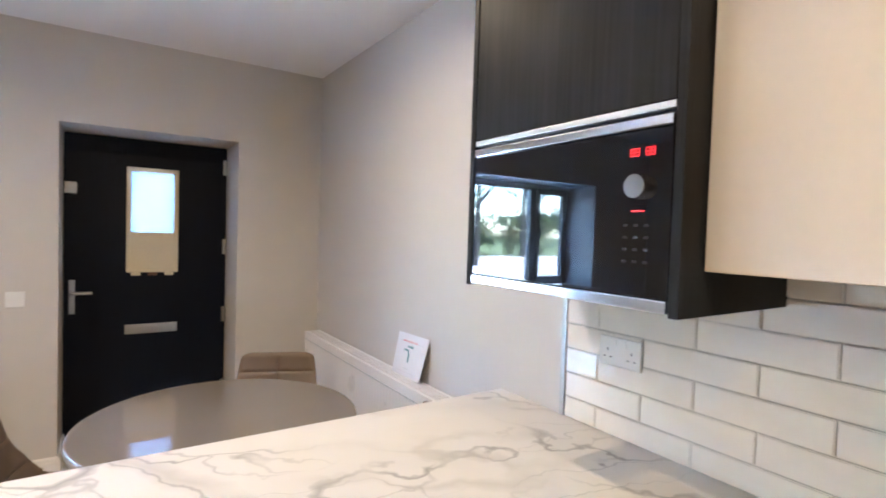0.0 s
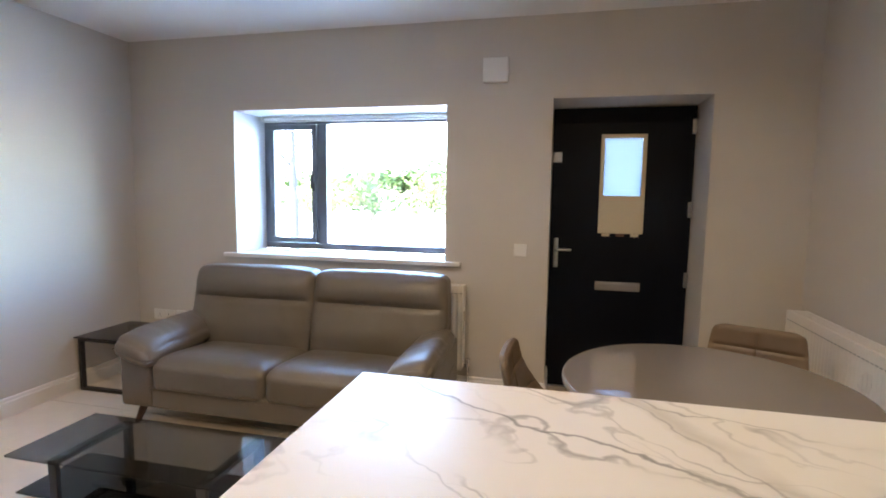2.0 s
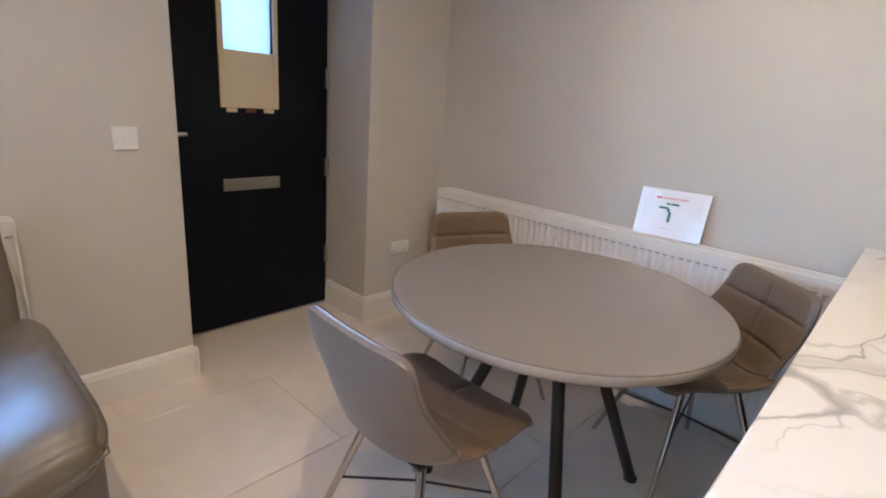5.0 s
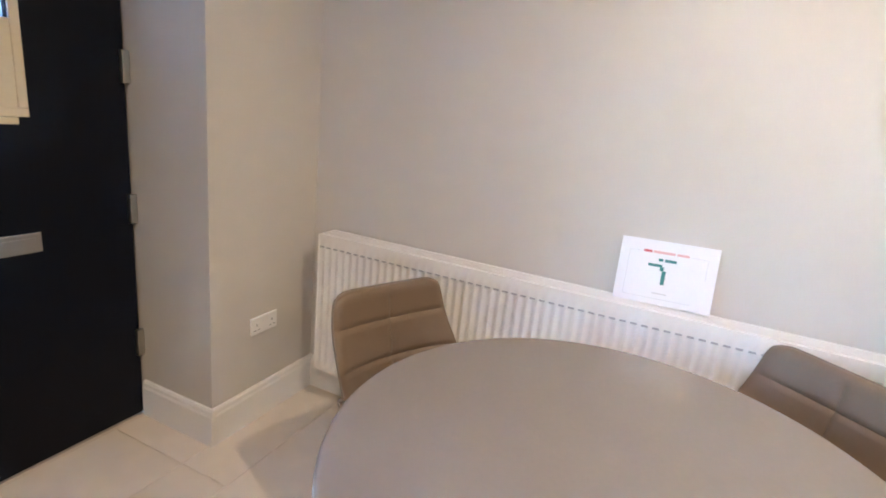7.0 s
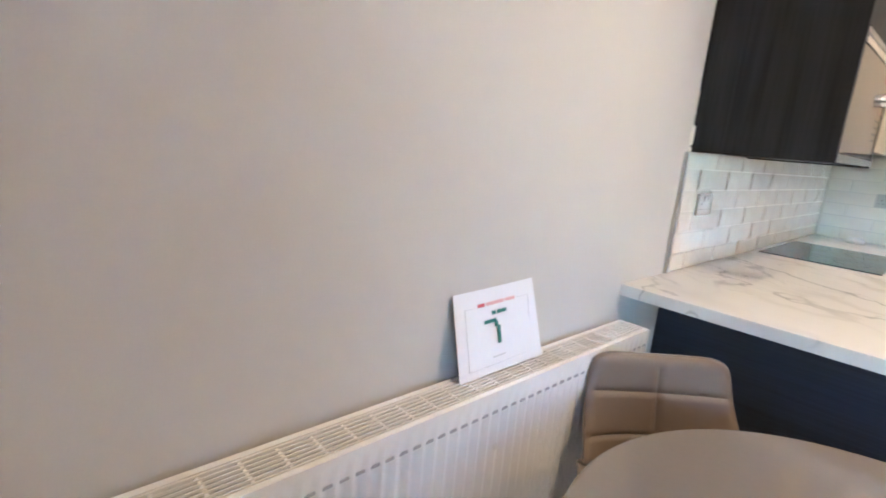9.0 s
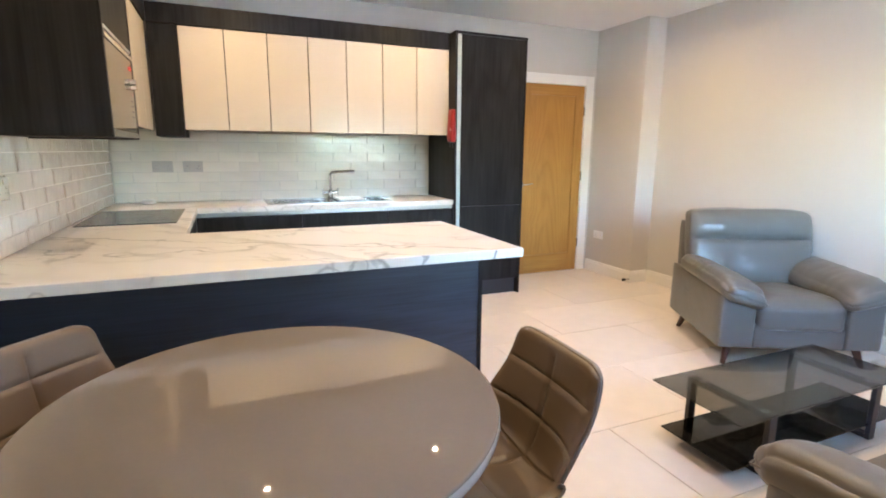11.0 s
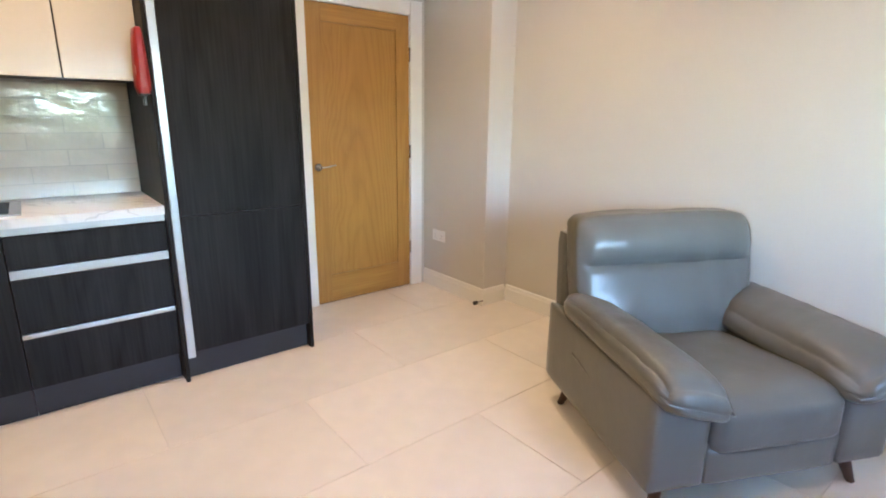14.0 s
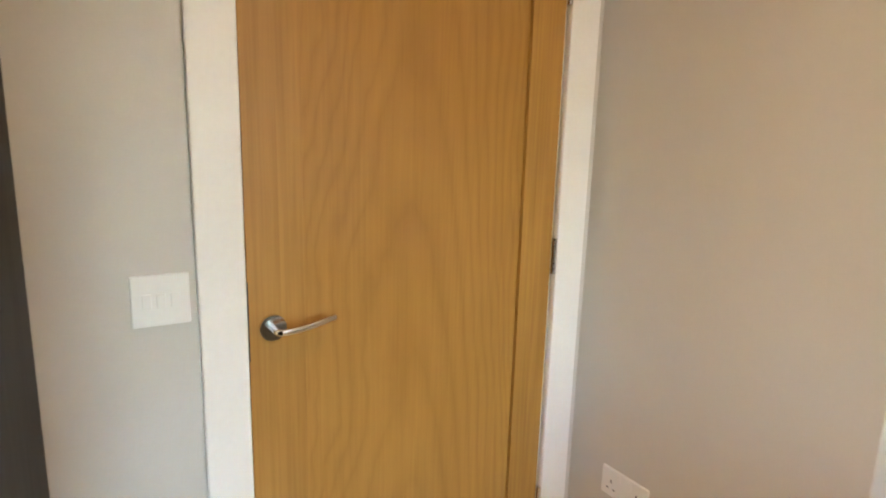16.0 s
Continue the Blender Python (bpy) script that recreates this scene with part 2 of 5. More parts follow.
        mi.inputs[7].default_value = (*tint, 1)
        col = mi.outputs[2]
    l.new(col, p.inputs["Base Color"])
    p.inputs["Roughness"].default_value = 0.36
    fn = n.new("ShaderNodeTexNoise")
    fn.inputs["Scale"].default_value = 180
    l.new(tc.outputs["Object"], fn.inputs["Vector"])
    bp = n.new("ShaderNodeBump")
    bp.inputs["Strength"].default_value, bp.inputs["Distance"].default_value = 0.04, 0.001
    l.new(fn.outputs[0], bp.inputs["Height"])
    l.new(bp.outputs[0], p.inputs["Normal"])
    return m


def leather(name, base, rough):
    """Grained hide: fine pebbling, broad soft folds, worn lighter patches."""
    m, n, l, p = nodes_of(name)
    tc = n.new("ShaderNodeTexCoord")
    tex = []
    for scale, detail in ((2.2, 3), (13, 4), (210, 3)):
        t = n.new("ShaderNodeTexNoise")
        t.inputs["Scale"].default_value, t.inputs["Detail"].default_value = scale, detail
        l.new(tc.outputs["Object"], t.inputs["Vector"])
        tex.append(t)
    cr = ramp(n, [(0.3, tone(base, 0.95)), (0.72, tone(base, 1.06))])
    l.new(tex[0].outputs[0], cr.inputs[0])
    l.new(cr.outputs[0], p.inputs["Base Color"])
    rr = n.new("ShaderNodeMapRange")
    rr.inputs["To Min"].default_value, rr.inputs["To Max"].default_value = rough - 0.02, rough + 0.03
    l.new(tex[1].outputs[0], rr.inputs[0])
    l.new(rr.outputs[0], p.inputs["Roughness"])
    b1, b2 = n.new("ShaderNodeBump"), n.new("ShaderNodeBump")
    b1.inputs["Strength"].default_value, b1.inputs["Distance"].default_value = 0.28, 0.006
    b2.inputs["Strength"].default_value, b2.inputs["Distance"].default_value = 0.25, 0.001
    l.new(tex[1].outputs[0], b1.inputs["Height"])
    l.new(tex[2].outputs[0], b2.inputs["Height"])
    l.new(b1.outputs[0], b2.inputs["Normal"])
    l.new(b2.outputs[0], p.inputs["Normal"])
    return m


def glass(name, tint=(1, 1, 1), rough=0.0, clear=0.94):
    """A thin pane: mostly clear, with a gloss."""
    m, n, l, p = nodes_of(name)
    n.remove(p)
    tr, gl, mi, fr = n.new("ShaderNodeBsdfTransparent"), n.new("ShaderNodeBsdfGlossy"), n.new("ShaderNodeMixShader"), n.new("ShaderNodeLayerWeight")
    tr.inputs[0].default_value = (*tone(tint, clear), 1)
    gl.inputs["Roughness"].default_value = rough
    fr.inputs[0].default_value = 0.5
    pw, ad = n.new("ShaderNodeMath"), n.new("ShaderNodeMath")
    pw.operation, ad.operation = "POWER", "MULTIPLY_ADD"
    pw.inputs[1].default_value, ad.inputs[1].default_value, ad.inputs[2].default_value = 5, 0.95, 0.04
    l.new(fr.outputs["Facing"], pw.inputs[0])
    l.new(pw.outputs[0], ad.inputs[0])
    l.new(ad.outputs[0], mi.inputs[0])
    l.new(tr.outputs[0], mi.inputs[1])
    l.new(gl.outputs[0], mi.inputs[2])
    l.new(mi.outputs[0], n["Material Output"].inputs[0])
    return m


def frosted(name):
    m, n, l, p = nodes_of(name)
    n.remove(p)
    a, b, mi = n.new("ShaderNodeBsdfTranslucent"), n.new("ShaderNodeBsdfGlossy"), n.new("ShaderNodeMixShader")
    a.inputs[0].default_value = (0.24, 0.255, 0.285, 1)
    b.inputs["Roughness"].default_value = 0.25
    mi.inputs[0].default_value = 0.06
    l.new(a.outputs[0], mi.inputs[1])
    l.new(b.outputs[0], mi.inputs[2])
    l.new(mi.outputs[0], n["Material Output"].inputs[0])
    return m


def lit(name, colour, power):
    m, n, l, p = nodes_of(name)
    p.inputs["Base Color"].default_value = (0.02, 0.02, 0.02, 1)
    p.inputs["Emission Color"].default_value = (*colour, 1)
    p.inputs["Emission Strength"].default_value = power
    return m


def leafy(name, dark, light):
    m, n, l, p = nodes_of(name)
    g = n.new("ShaderNodeNewGeometry")
    cr = ramp(n, [(0.0, dark), (1.0, light)])
    l.new(g.outputs["Random Per Island"], cr.inputs[0])
    l.new(cr.outputs[0], p.inputs["Base Color"])
    p.inputs["Roughness"].default_value = 0.5
    p.inputs["Transmission Weight"].default_value = 0.0
    return m


MAT = dict(
    wall=surf("wall_paint", (0.575, 0.54, 0.49), 0.62, 0.03, 0.8, 240, 0.10, 0.0008),
    ceil=surf("ceiling_paint", (0.85, 0.83, 0.81), 0.7, 0.02, 0.8, 200, 0.08, 0.0008),
    reveal=surf("reveal_paint", (0.63, 0.65, 0.67), 0.5, 0.03, 1.0, 200, 0.08, 0.0008),
    gloss=surf("white_gloss_paint", (0.80, 0.78, 0.74), 0.3, 0.03, 2, 90, 0.08, 0.0006),
    floor=surf("porcelain_tile", (0.74, 0.66, 0.57), 0.30, 0.07, 1.3, 9, 0.05, 0.0008, each=0.03, rvar=0.06),
    grout=surf("grout", (0.66, 0.585, 0.50), 0.8, 0.1, 5, 120, 0.2, 0.001),
    tilegrout=surf("pale_tile_grout", (0.60, 0.56, 0.50), 0.8, 0.08, 5, 120, 0.2, 0.001),
    # darker copy of the laminate: weaker window light put into its colour
    dark=wood("dark_oak_laminate_less_lit", (0.007, 0.007, 0.0075), (0.021, 0.0205, 0.021), 2, 0.46, 5, 0.35, 0.2, 0.12),
    # lighter copy facing the window, its blue light mixed into the colour
    darkx_lit=wood("dark_oak_laminate_across_lit", (0.011, 0.0145, 0.021), (0.031, 0.040, 0.056), 0, 0.36, 5, 0.35, 0.2, 0.5),
    black=surf("black_coated_metal", (0.018, 0.018, 0.02), 0.38, 0.15, 4, 120, 0.08, 0.0005),
    kick=surf("dark_plinth", (0.02, 0.02, 0.022), 0.5, 0.15, 4, 120, 0.08, 0.0005),
    cream=surf("cream_gloss_door", (0.62, 0.54, 0.435), 0.22, 0.02, 1.2, 60, 0.02, 0.0004, each=0.015),
    marble=marble("white_marble_laminate"),
    tile=surf("glazed_metro_tile", (0.79, 0.74, 0.65), 0.045, 0.05, 5, 13, 0.60, 0.0055, each=0.04, rvar=0.015, coat=1.0, coat_ior=1.55),
    oak=wood("oak_veneer", (0.285, 0.130, 0.024), (0.43, 0.222, 0.050), 2, 0.38, 3.2, 0.26, 0.1, 0.5, 14, 0.12),
    oakpanel=cathedral("oak_veneer_panel", (0.285, 0.130, 0.024), (0.45, 0.232, 0.052), -4.06),
    oakx=wood("oak_veneer_across", (0.285, 0.130, 0.024), (0.43, 0.222, 0.050), 0, 0.38, 3.2, 0.26, 0.1, 0.5, 14, 0.12),
    chrome=surf("brushed_chrome", (0.72, 0.72, 0.73), 0.16, 0.03, 6, 90, 0.02, 0.0003, metal=1.0),
    alu=surf("satin_aluminium", (0.50, 0.505, 0.50), 0.36, 0.04, 5, 150, 0.05, 0.0003, metal=1.0),
    steel=surf("stainless_steel", (0.55, 0.55, 0.56), 0.24, 0.05, 5, 120, 0.05, 0.0003, metal=1.0),
    leather=leather("taupe_leather", (0.143, 0.127, 0.104), 0.38),
    # the sofa's leather again, greyed in colour for window light on the armchair
    leather_daylit=leather("taupe_leather_daylit", (0.120, 0.122, 0.112), 0.30),
    chair=surf("taupe_faux_leather", (0.150, 0.106, 0.070), 0.42, 0.08, 3, 260, 0.2, 0.0008),
    shell=surf("taupe_smooth_vinyl", (0.18, 0.15, 0.125), 0.36, 0.06, 3, 260, 0.12, 0.0006),
    darkwood=wood("stained_foot_wood", (0.02, 0.009, 0.006), (0.06, 0.024, 0.014), 2, 0.35),
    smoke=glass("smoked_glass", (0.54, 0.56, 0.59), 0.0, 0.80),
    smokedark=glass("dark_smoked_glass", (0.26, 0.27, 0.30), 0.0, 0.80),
    pane=glass("window_glass", (1, 1, 1), 0.0, 0.97),
    table=surf("taupe_glossy_tabletop", (0.20, 0.175, 0.152), 0.016, 0.03, 2, 80, 0.0, 0.0003, rvar=0.004, coat=0.45, spec=0.4),
    tablerim=surf("taupe_lacquer_edge", (0.36, 0.33, 0.30), 0.22, 0.04, 3, 80, 0.03, 0.0004),
    white=surf("white_plastic", (0.78, 0.77, 0.74), 0.35, 0.02, 5, 120, 0.03, 0.0003),
    greyplastic=surf("grey_socket_plastic", (0.46, 0.44, 0.41), 0.35, 0.03, 5, 120, 0.03, 0.0003),
    enamel=surf("white_enamel", (0.80, 0.77, 0.72), 0.30, 0.03, 3, 120, 0.03, 0.0003),
    # enamel greyed to look like the shade in its pressings
    press_shade=surf("pressed_slot_shade", (0.40, 0.39, 0.37), 0.5, 0.05),
    slot=surf("dark_slot", (0.05, 0.046, 0.042), 0.6, 0.1, 5, 90, 0.05, 0.0003),
    anthracite=surf("anthracite_frame", (0.12, 0.135, 0.16), 0.35, 0.08, 4, 140, 0.06, 0.0004),
    door=surf("near_black_door", (0.0040, 0.0058, 0.0120), 0.42, 0.12, 3, 60, 0.25, 0.0008, stretch=(1, 1, 0.08), spec=0.14),
    creamplastic=surf("cream_plastic", (0.66, 0.575, 0.40), 0.4, 0.04, 5, 90, 0.05, 0.0004),
    frost=frosted("frosted_glass"),
    mirror=surf("black_glass", (0.006, 0.006, 0.008), 0.03, 0.1, 4, 60, 0.0, 0.0002, rvar=0.01),
    hob=surf("black_ceramic", (0.014, 0.014, 0.016), 0.08, 0.1, 4, 60, 0.0, 0.0002, rvar=0.02),
    red=surf("red_vinyl", (0.30, 0.014, 0.013), 0.35, 0.08, 6, 90, 0.1, 0.0006),
    paper=surf("laminated_paper", (0.82, 0.82, 0.84), 0.22, 0.02, 6, 90, 0.02, 0.0003),
    inkred=surf("red_ink", (0.55, 0.10, 0.12), 0.4, 0.05),
    inkpink=surf("pale_red_ink", (0.70, 0.42, 0.42), 0.4, 0.05),
    inkgreen=surf("teal_ink", (0.04, 0.20, 0.19), 0.4, 0.1),
    inkgrey=surf("grey_ink", (0.55, 0.55, 0.56), 0.4, 0.05),
    brown=surf("brown_clip", (0.13, 0.06, 0.03), 0.5, 0.1),
    led=lit("red_display", (1, 0.015, 0.02), 0.03),
    blind=surf("white_blind_cloth", (0.84, 0.85, 0.86), 0.8, 0.04, 4, 300, 0.15, 0.0005),
    concrete=surf("pale_concrete", (0.40, 0.40, 0.395), 0.8, 0.15, 0.35, 12, 0.3, 0.01),
    grass=surf("grass_ground", (0.10, 0.13, 0.045), 0.9, 0.35, 0.6, 18, 0.6, 0.05),
    bark=surf("dark_bark", (0.013, 0.012, 0.011), 0.8, 0.3, 3, 30, 0.6, 0.02),
    leaf=leafy("green_leaves", (0.035, 0.045, 0.011), (0.10, 0.108, 0.028)),
    leafdark=leafy("dark_leaves", (0.02, 0.042, 0.012), (0.07, 0.105, 0.03)),
    render=surf("outer_render", (0.6, 0.58, 0.54), 0.8, 0.08, 0.7, 40, 0.2, 0.004),
)

# ---- building helpers ----


CRISP = []                         # bodies with flat faces, shaded flat


def put(bm, name, mat, parent=None, smooth=False, label=""):
    """One mesh object out of a bmesh."""
    bmesh.ops.recalc_face_normals(bm, faces=bm.faces)
    smooth = smooth and not any(b is bm for b in CRISP)
    me = bpy.data.meshes.new(name)
    bm.to_mesh(me)
    bm.free()
    me.materials.append(MAT[mat])
    if smooth:
        me.polygons.foreach_set("use_smooth", [True] * len(me.polygons))
        me.set_sharp_from_angle(angle=radians(42))
    ob = new(name, me)
    if parent is not None:
        ob.parent = parent
    if label:
        tagged(ob, label)
    return ob


def thing(name, label, category, m=None, group="", kind=""):
    e = new(name)
    e.empty_display_size = 0.1
    if m is not None:
        e.matrix_basis = m
    return tagged(e, label, category, group, kind)


def add_box(bm, lo, hi):
    vs = [bm.verts.new((x, y, z)) for x in (lo[0], hi[0]) for y in (lo[1], hi[1]) for z in (lo[2], hi[2])]
    for f in ((0, 1, 3, 2), (4, 6, 7, 5), (0, 4, 5, 1), (2, 3, 7, 6), (0, 2, 6, 4), (1, 5, 7, 3)):
        bm.faces.new([vs[i] for i in f])
    return vs


def boxes(*pairs, bevel=0.0, seg=2):
    bm = bmesh.new()
    for lo, hi in pairs:
        lo, hi = [min(a, b) for a, b in zip(lo, hi)], [max(a, b) for a, b in zip(lo, hi)]
        add_box(bm, lo, hi)
    if bevel:
        bmesh.ops.bevel(bm, geom=bm.edges[:], offset=bevel, segments=seg, affect="EDGES", profile=0.6)
    CRISP.append(bm)
    return bm


def slab(name, lo, hi, mat, parent=None, bevel=0.002, label="", seg=2):
    return put(boxes((lo, hi), bevel=bevel, seg=seg), name, mat, parent, True, label)


def rod(bm, a, b, r0, r1=None, n=12):
    """A round bar from a to b."""
    a, b = Vector(a), Vector(b)
    r1 = r0 if r1 is None else r1
    turn = (b - a).to_track_quat("Z", "Y").to_matrix()
    rings = []
    for p, r in ((a, r0), (b, r1)):
        rings.append([bm.verts.new(p + turn @ Vector((r * math.cos(k * math.tau / n), r * math.sin(k * math.tau / n), 0))) for k in range(n)])
    for k in range(n):
        bm.faces.new((rings[0][k], rings[0][(k + 1) % n], rings[1][(k + 1) % n], rings[1][k]))
    bm.faces.new(rings[0][::-1])
    bm.faces.new(rings[1])
    return bm


def tube(pts, r, n=10):
    """A bent round bar through the points."""
    bm = bmesh.new()
    pts = [Vector(p) for p in pts]
    rings = []
    for i, p in enumerate(pts):
        d = (pts[min(i + 1, len(pts) - 1)] - pts[max(i - 1, 0)]).normalized()
        turn = d.to_track_quat("Z", "Y").to_matrix()
        rings.append([bm.verts.new(p + turn @ Vector((r * math.cos(k * math.tau / n), r * math.sin(k * math.tau / n), 0))) for k in range(n)])
    for a, b in zip(rings, rings[1:]):
        for k in range(n):
            bm.faces.new((a[k], a[(k + 1) % n], b[(k + 1) % n], b[k]))
    bm.faces.new(rings[0][::-1])
    bm.faces.new(rings[-1])
    return bm


def bend(corners, r, steps=6):
    """Points along a line with rounded corners."""
    corners = [Vector(c) for c in corners]
    out = [corners[0]]
    for a, b, c in zip(corners, corners[1:], corners[2:]):
        p, q = b + (a - b).normalized() * r, b + (c - b).normalized() * r
        for k in range(steps + 1):
            t = k / steps
            out.append(p * (1 - t) ** 2 + b * 2 * t * (1 - t) + q * t * t)
    return out + [corners[-1]]


def lathe(profile, n=48):
    """A body turned round z from (radius, height) pairs."""
    bm = bmesh.new()
    rings = [[bm.verts.new((r * math.cos(k * math.tau / n), r * math.sin(k * math.tau / n), z)) for k in range(n)] for r, z in profile]
    for a, b in zip(rings, rings[1:]):
        for k in range(n):
            bm.faces.new((a[k], a[(k + 1) % n], b[(k + 1) % n], b[k]))
    bm.faces.new(rings[0][::-1])
    bm.faces.new(rings[-1])
    return bm


def soft(size, r, puff=(0, 0, 0), cuts=12, warp=None, wrinkle=0.003, at=(0, 0, 0), seed=0.0):
    """A padded block with rounded edges and swelling faces; warp bends its points."""
    bm = bmesh.new()
    bmesh.ops.create_cube(bm, size=2)
    bmesh.ops.subdivide_edges(bm, edges=bm.edges[:], cuts=cuts, use_grid_fill=True)
    h = [s / 2 for s in size]
    for v in bm.verts:
        u = Vector(v.co)
        p = Vector([u[i] * h[i] for i in range(3)])
        q = Vector([max(-(h[i] - r), min(h[i] - r, p[i])) for i in range(3)])
        d = p - q
        if d.length > 1e-9:
            p = q + d.normalized() * r
        for i in range(3):
            j, k = (i + 1) % 3, (i + 2) % 3
            p[i] += puff[i] * u[i] * (1 - u[j] ** 4) * (1 - u[k] ** 4)
        if wrinkle:
            w = noise.noise(p * 7 + Vector((seed, seed * 2, 0))) * 0.7 + noise.noise(p * 22 + Vector((seed, 0, 3))) * 0.3
            p += p.normalized() * w * wrinkle
        if warp:
            p = Vector(warp(p, u))
        v.co = p + Vector(at)
    return bm


def ground_piece(bm, pts, z):
    bm.faces.new([bm.verts.new((x, y, z)) for x, y in pts])

# ---- structure ----
TH = 0.43                          # front wall thickness
WX0, WX1, WZ0, WZ1 = -3.942, -2.256, 0.982, 2.076
DX0, DX1, DZ = -1.542, -0.570, 2.094
OX0, OX1, OZ = -4.510, -3.678, 2.056
Y1 = FW + TH


def structure(ob, label, category):
    return tagged(ob, label, category, kind="structure")


structure(put(boxes(((LW - 0.2, FW, 0), (WX0, Y1, H)), ((WX0, FW, 0), (WX1, Y1, WZ0 - 0.03)), ((WX0, FW, WZ1), (WX1, Y1, H)),
                    ((WX1, FW, 0), (DX0, Y1, H)), ((DX0, FW, DZ), (DX1, Y1, H)), ((DX1, FW, 0), (0.2, Y1, H))), "wall_front", "wall"),
          "greige painted plaster wall round the window and front door", "wall")
structure(put(boxes(((0, BW - 0.2, 0), (0.2, FW, H))), "wall_radiator", "wall"), "greige painted plaster wall behind the long radiator", "wall")
structure(put(boxes(((LW - 0.2, BW - 0.2, 0), (LW, FW, H))), "wall_left", "wall"), "greige painted plaster wall behind the armchair", "wall")
structure(put(boxes(((LW, BW - 0.2, 0), (OX0, BW, H)), ((OX0, BW - 0.2, OZ), (OX1, BW, H)), ((OX1, BW - 0.2, 0), (0, BW, H))), "wall_back", "wall"),
          "greige painted plaster wall behind the kitchen units", "wall")
structure(put(boxes(((LW, BW, 0), (PX, PY, H)), bevel=0.003), "wall_pier", "wall"), "greige painted boxed-in pier beside the oak door", "wall")
structure(put(boxes(((LW - 0.2, BW - 0.2, H), (0.2, Y1, H + 0.15))), "ceiling", "ceil"), "smooth white painted plaster ceiling", "ceiling")
structure(put(boxes(((LW - 0.2, Y1, H + 0.15), (0.2, Y1 + 0.3, H + 0.3)), ((LW - 0.2, BW - 0.2, H + 0.15), (0.2, Y1, H + 0.3))), "roof_slab", "render"), "plain flat slab closing the room above", "roof")
structure(put(boxes(((OX0 - 0.1, BW - 0.26, 0), (OX1 + 0.1, BW - 0.205, OZ + 0.1))), "wall_behind_door", "wall"), "plain wall closing the doorway behind", "wall")

floor = structure(put(boxes(((LW - 0.2, BW - 0.2, -0.1), (0.2, FW, -0.004)), ((DX0, FW, -0.1), (DX1, DY + 0.12, -0.004))), "floor", "grout"),
                  "beige porcelain tiled floor laid in half bond", "floor")

# white inner lining of the window opening
lining = boxes(((WX0, FW + 0.002, WZ0), (WX0 + 0.006, FW + 0.36, WZ1)), ((WX1 - 0.006, FW + 0.002, WZ0), (WX1, FW + 0.36, WZ1)),
               ((WX0 + 0.006, FW + 0.002, WZ1 - 0.006), (WX1 - 0.006, FW + 0.36, WZ1)))
wedge = [lining.verts.new((x, y, z)) for z in (WZ0, WZ1 - 0.006) for x, y in ((WX0 + 0.0061, FW + 0.003), (WX0 + 0.052, FW + 0.360), (WX0 + 0.0061, FW + 0.360))]
for q in ((0, 1, 4, 3), (1, 2, 5, 4), (2, 0, 3, 5), (0, 2, 1), (3, 4, 5)):
    lining.faces.new([wedge[i] for i in q])
structure(put(lining, "window_reveal", "reveal"), "white painted deep window reveal", "window reveal")


def skirting(name, a, b, normal, h):
    """A moulded board along a wall from a to b, standing off along normal."""
    a, b, nv = Vector((*a, 0)), Vector((*b, 0)), Vector((*normal, 0))
    prof = [(0, 0), (0.018, 0), (0.018, h - 0.03), (0.014, h - 0.022), (0.013, h - 0.008), (0.008, h), (0, h)]
    bm = bmesh.new()
    ends = [[bm.verts.new(p + nv * d + Vector((0, 0, z))) for d, z in prof] for p in (a, b)]
    for k in range(len(prof)):
        bm.faces.new((ends[0][k], ends[0][(k + 1) % len(prof)], ends[1][(k + 1) % len(prof)], ends[1][k]))
    bm.faces.new(ends[0])
    bm.faces.new(ends[1][::-1])
    return structure(put(bm, name, "gloss"), "white gloss painted moulded skirting board", "skirting board")


SK, SK2 = 0.155, 0.125
skirting("baseboard_1", (LW + 0.018, FW), (DX0 + 0.003, FW), (0, -1), SK)
skirting("baseboard_2", (DX0, FW - 0.018), (DX0, DY - 0.01), (1, 0), SK)
skirting("baseboard_3", (DX1, FW - 0.018), (DX1, DY - 0.01), (-1, 0), SK)
skirting("baseboard_4", (DX1 - 0.003, FW), (0, FW), (0, -1), SK)
skirting("baseboard_5", (0, FW - 0.018), (0, -2.542), (-1, 0), SK)
skirting("baseboard_6", (LW, FW - 0.018), (LW, PY + 0.018), (1, 0), SK2)
skirting("baseboard_7", (LW + 0.018, PY), (PX + 0.003, PY), (0, 1), SK2)
skirting("baseboard_8", (PX, PY + 0.018), (PX, BW + 0.02), (1, 0), SK2)
skirting("baseboard_9", (-3.603, BW), (-3.375, BW), (0, 1), SK2)

# ---- window and sill ----


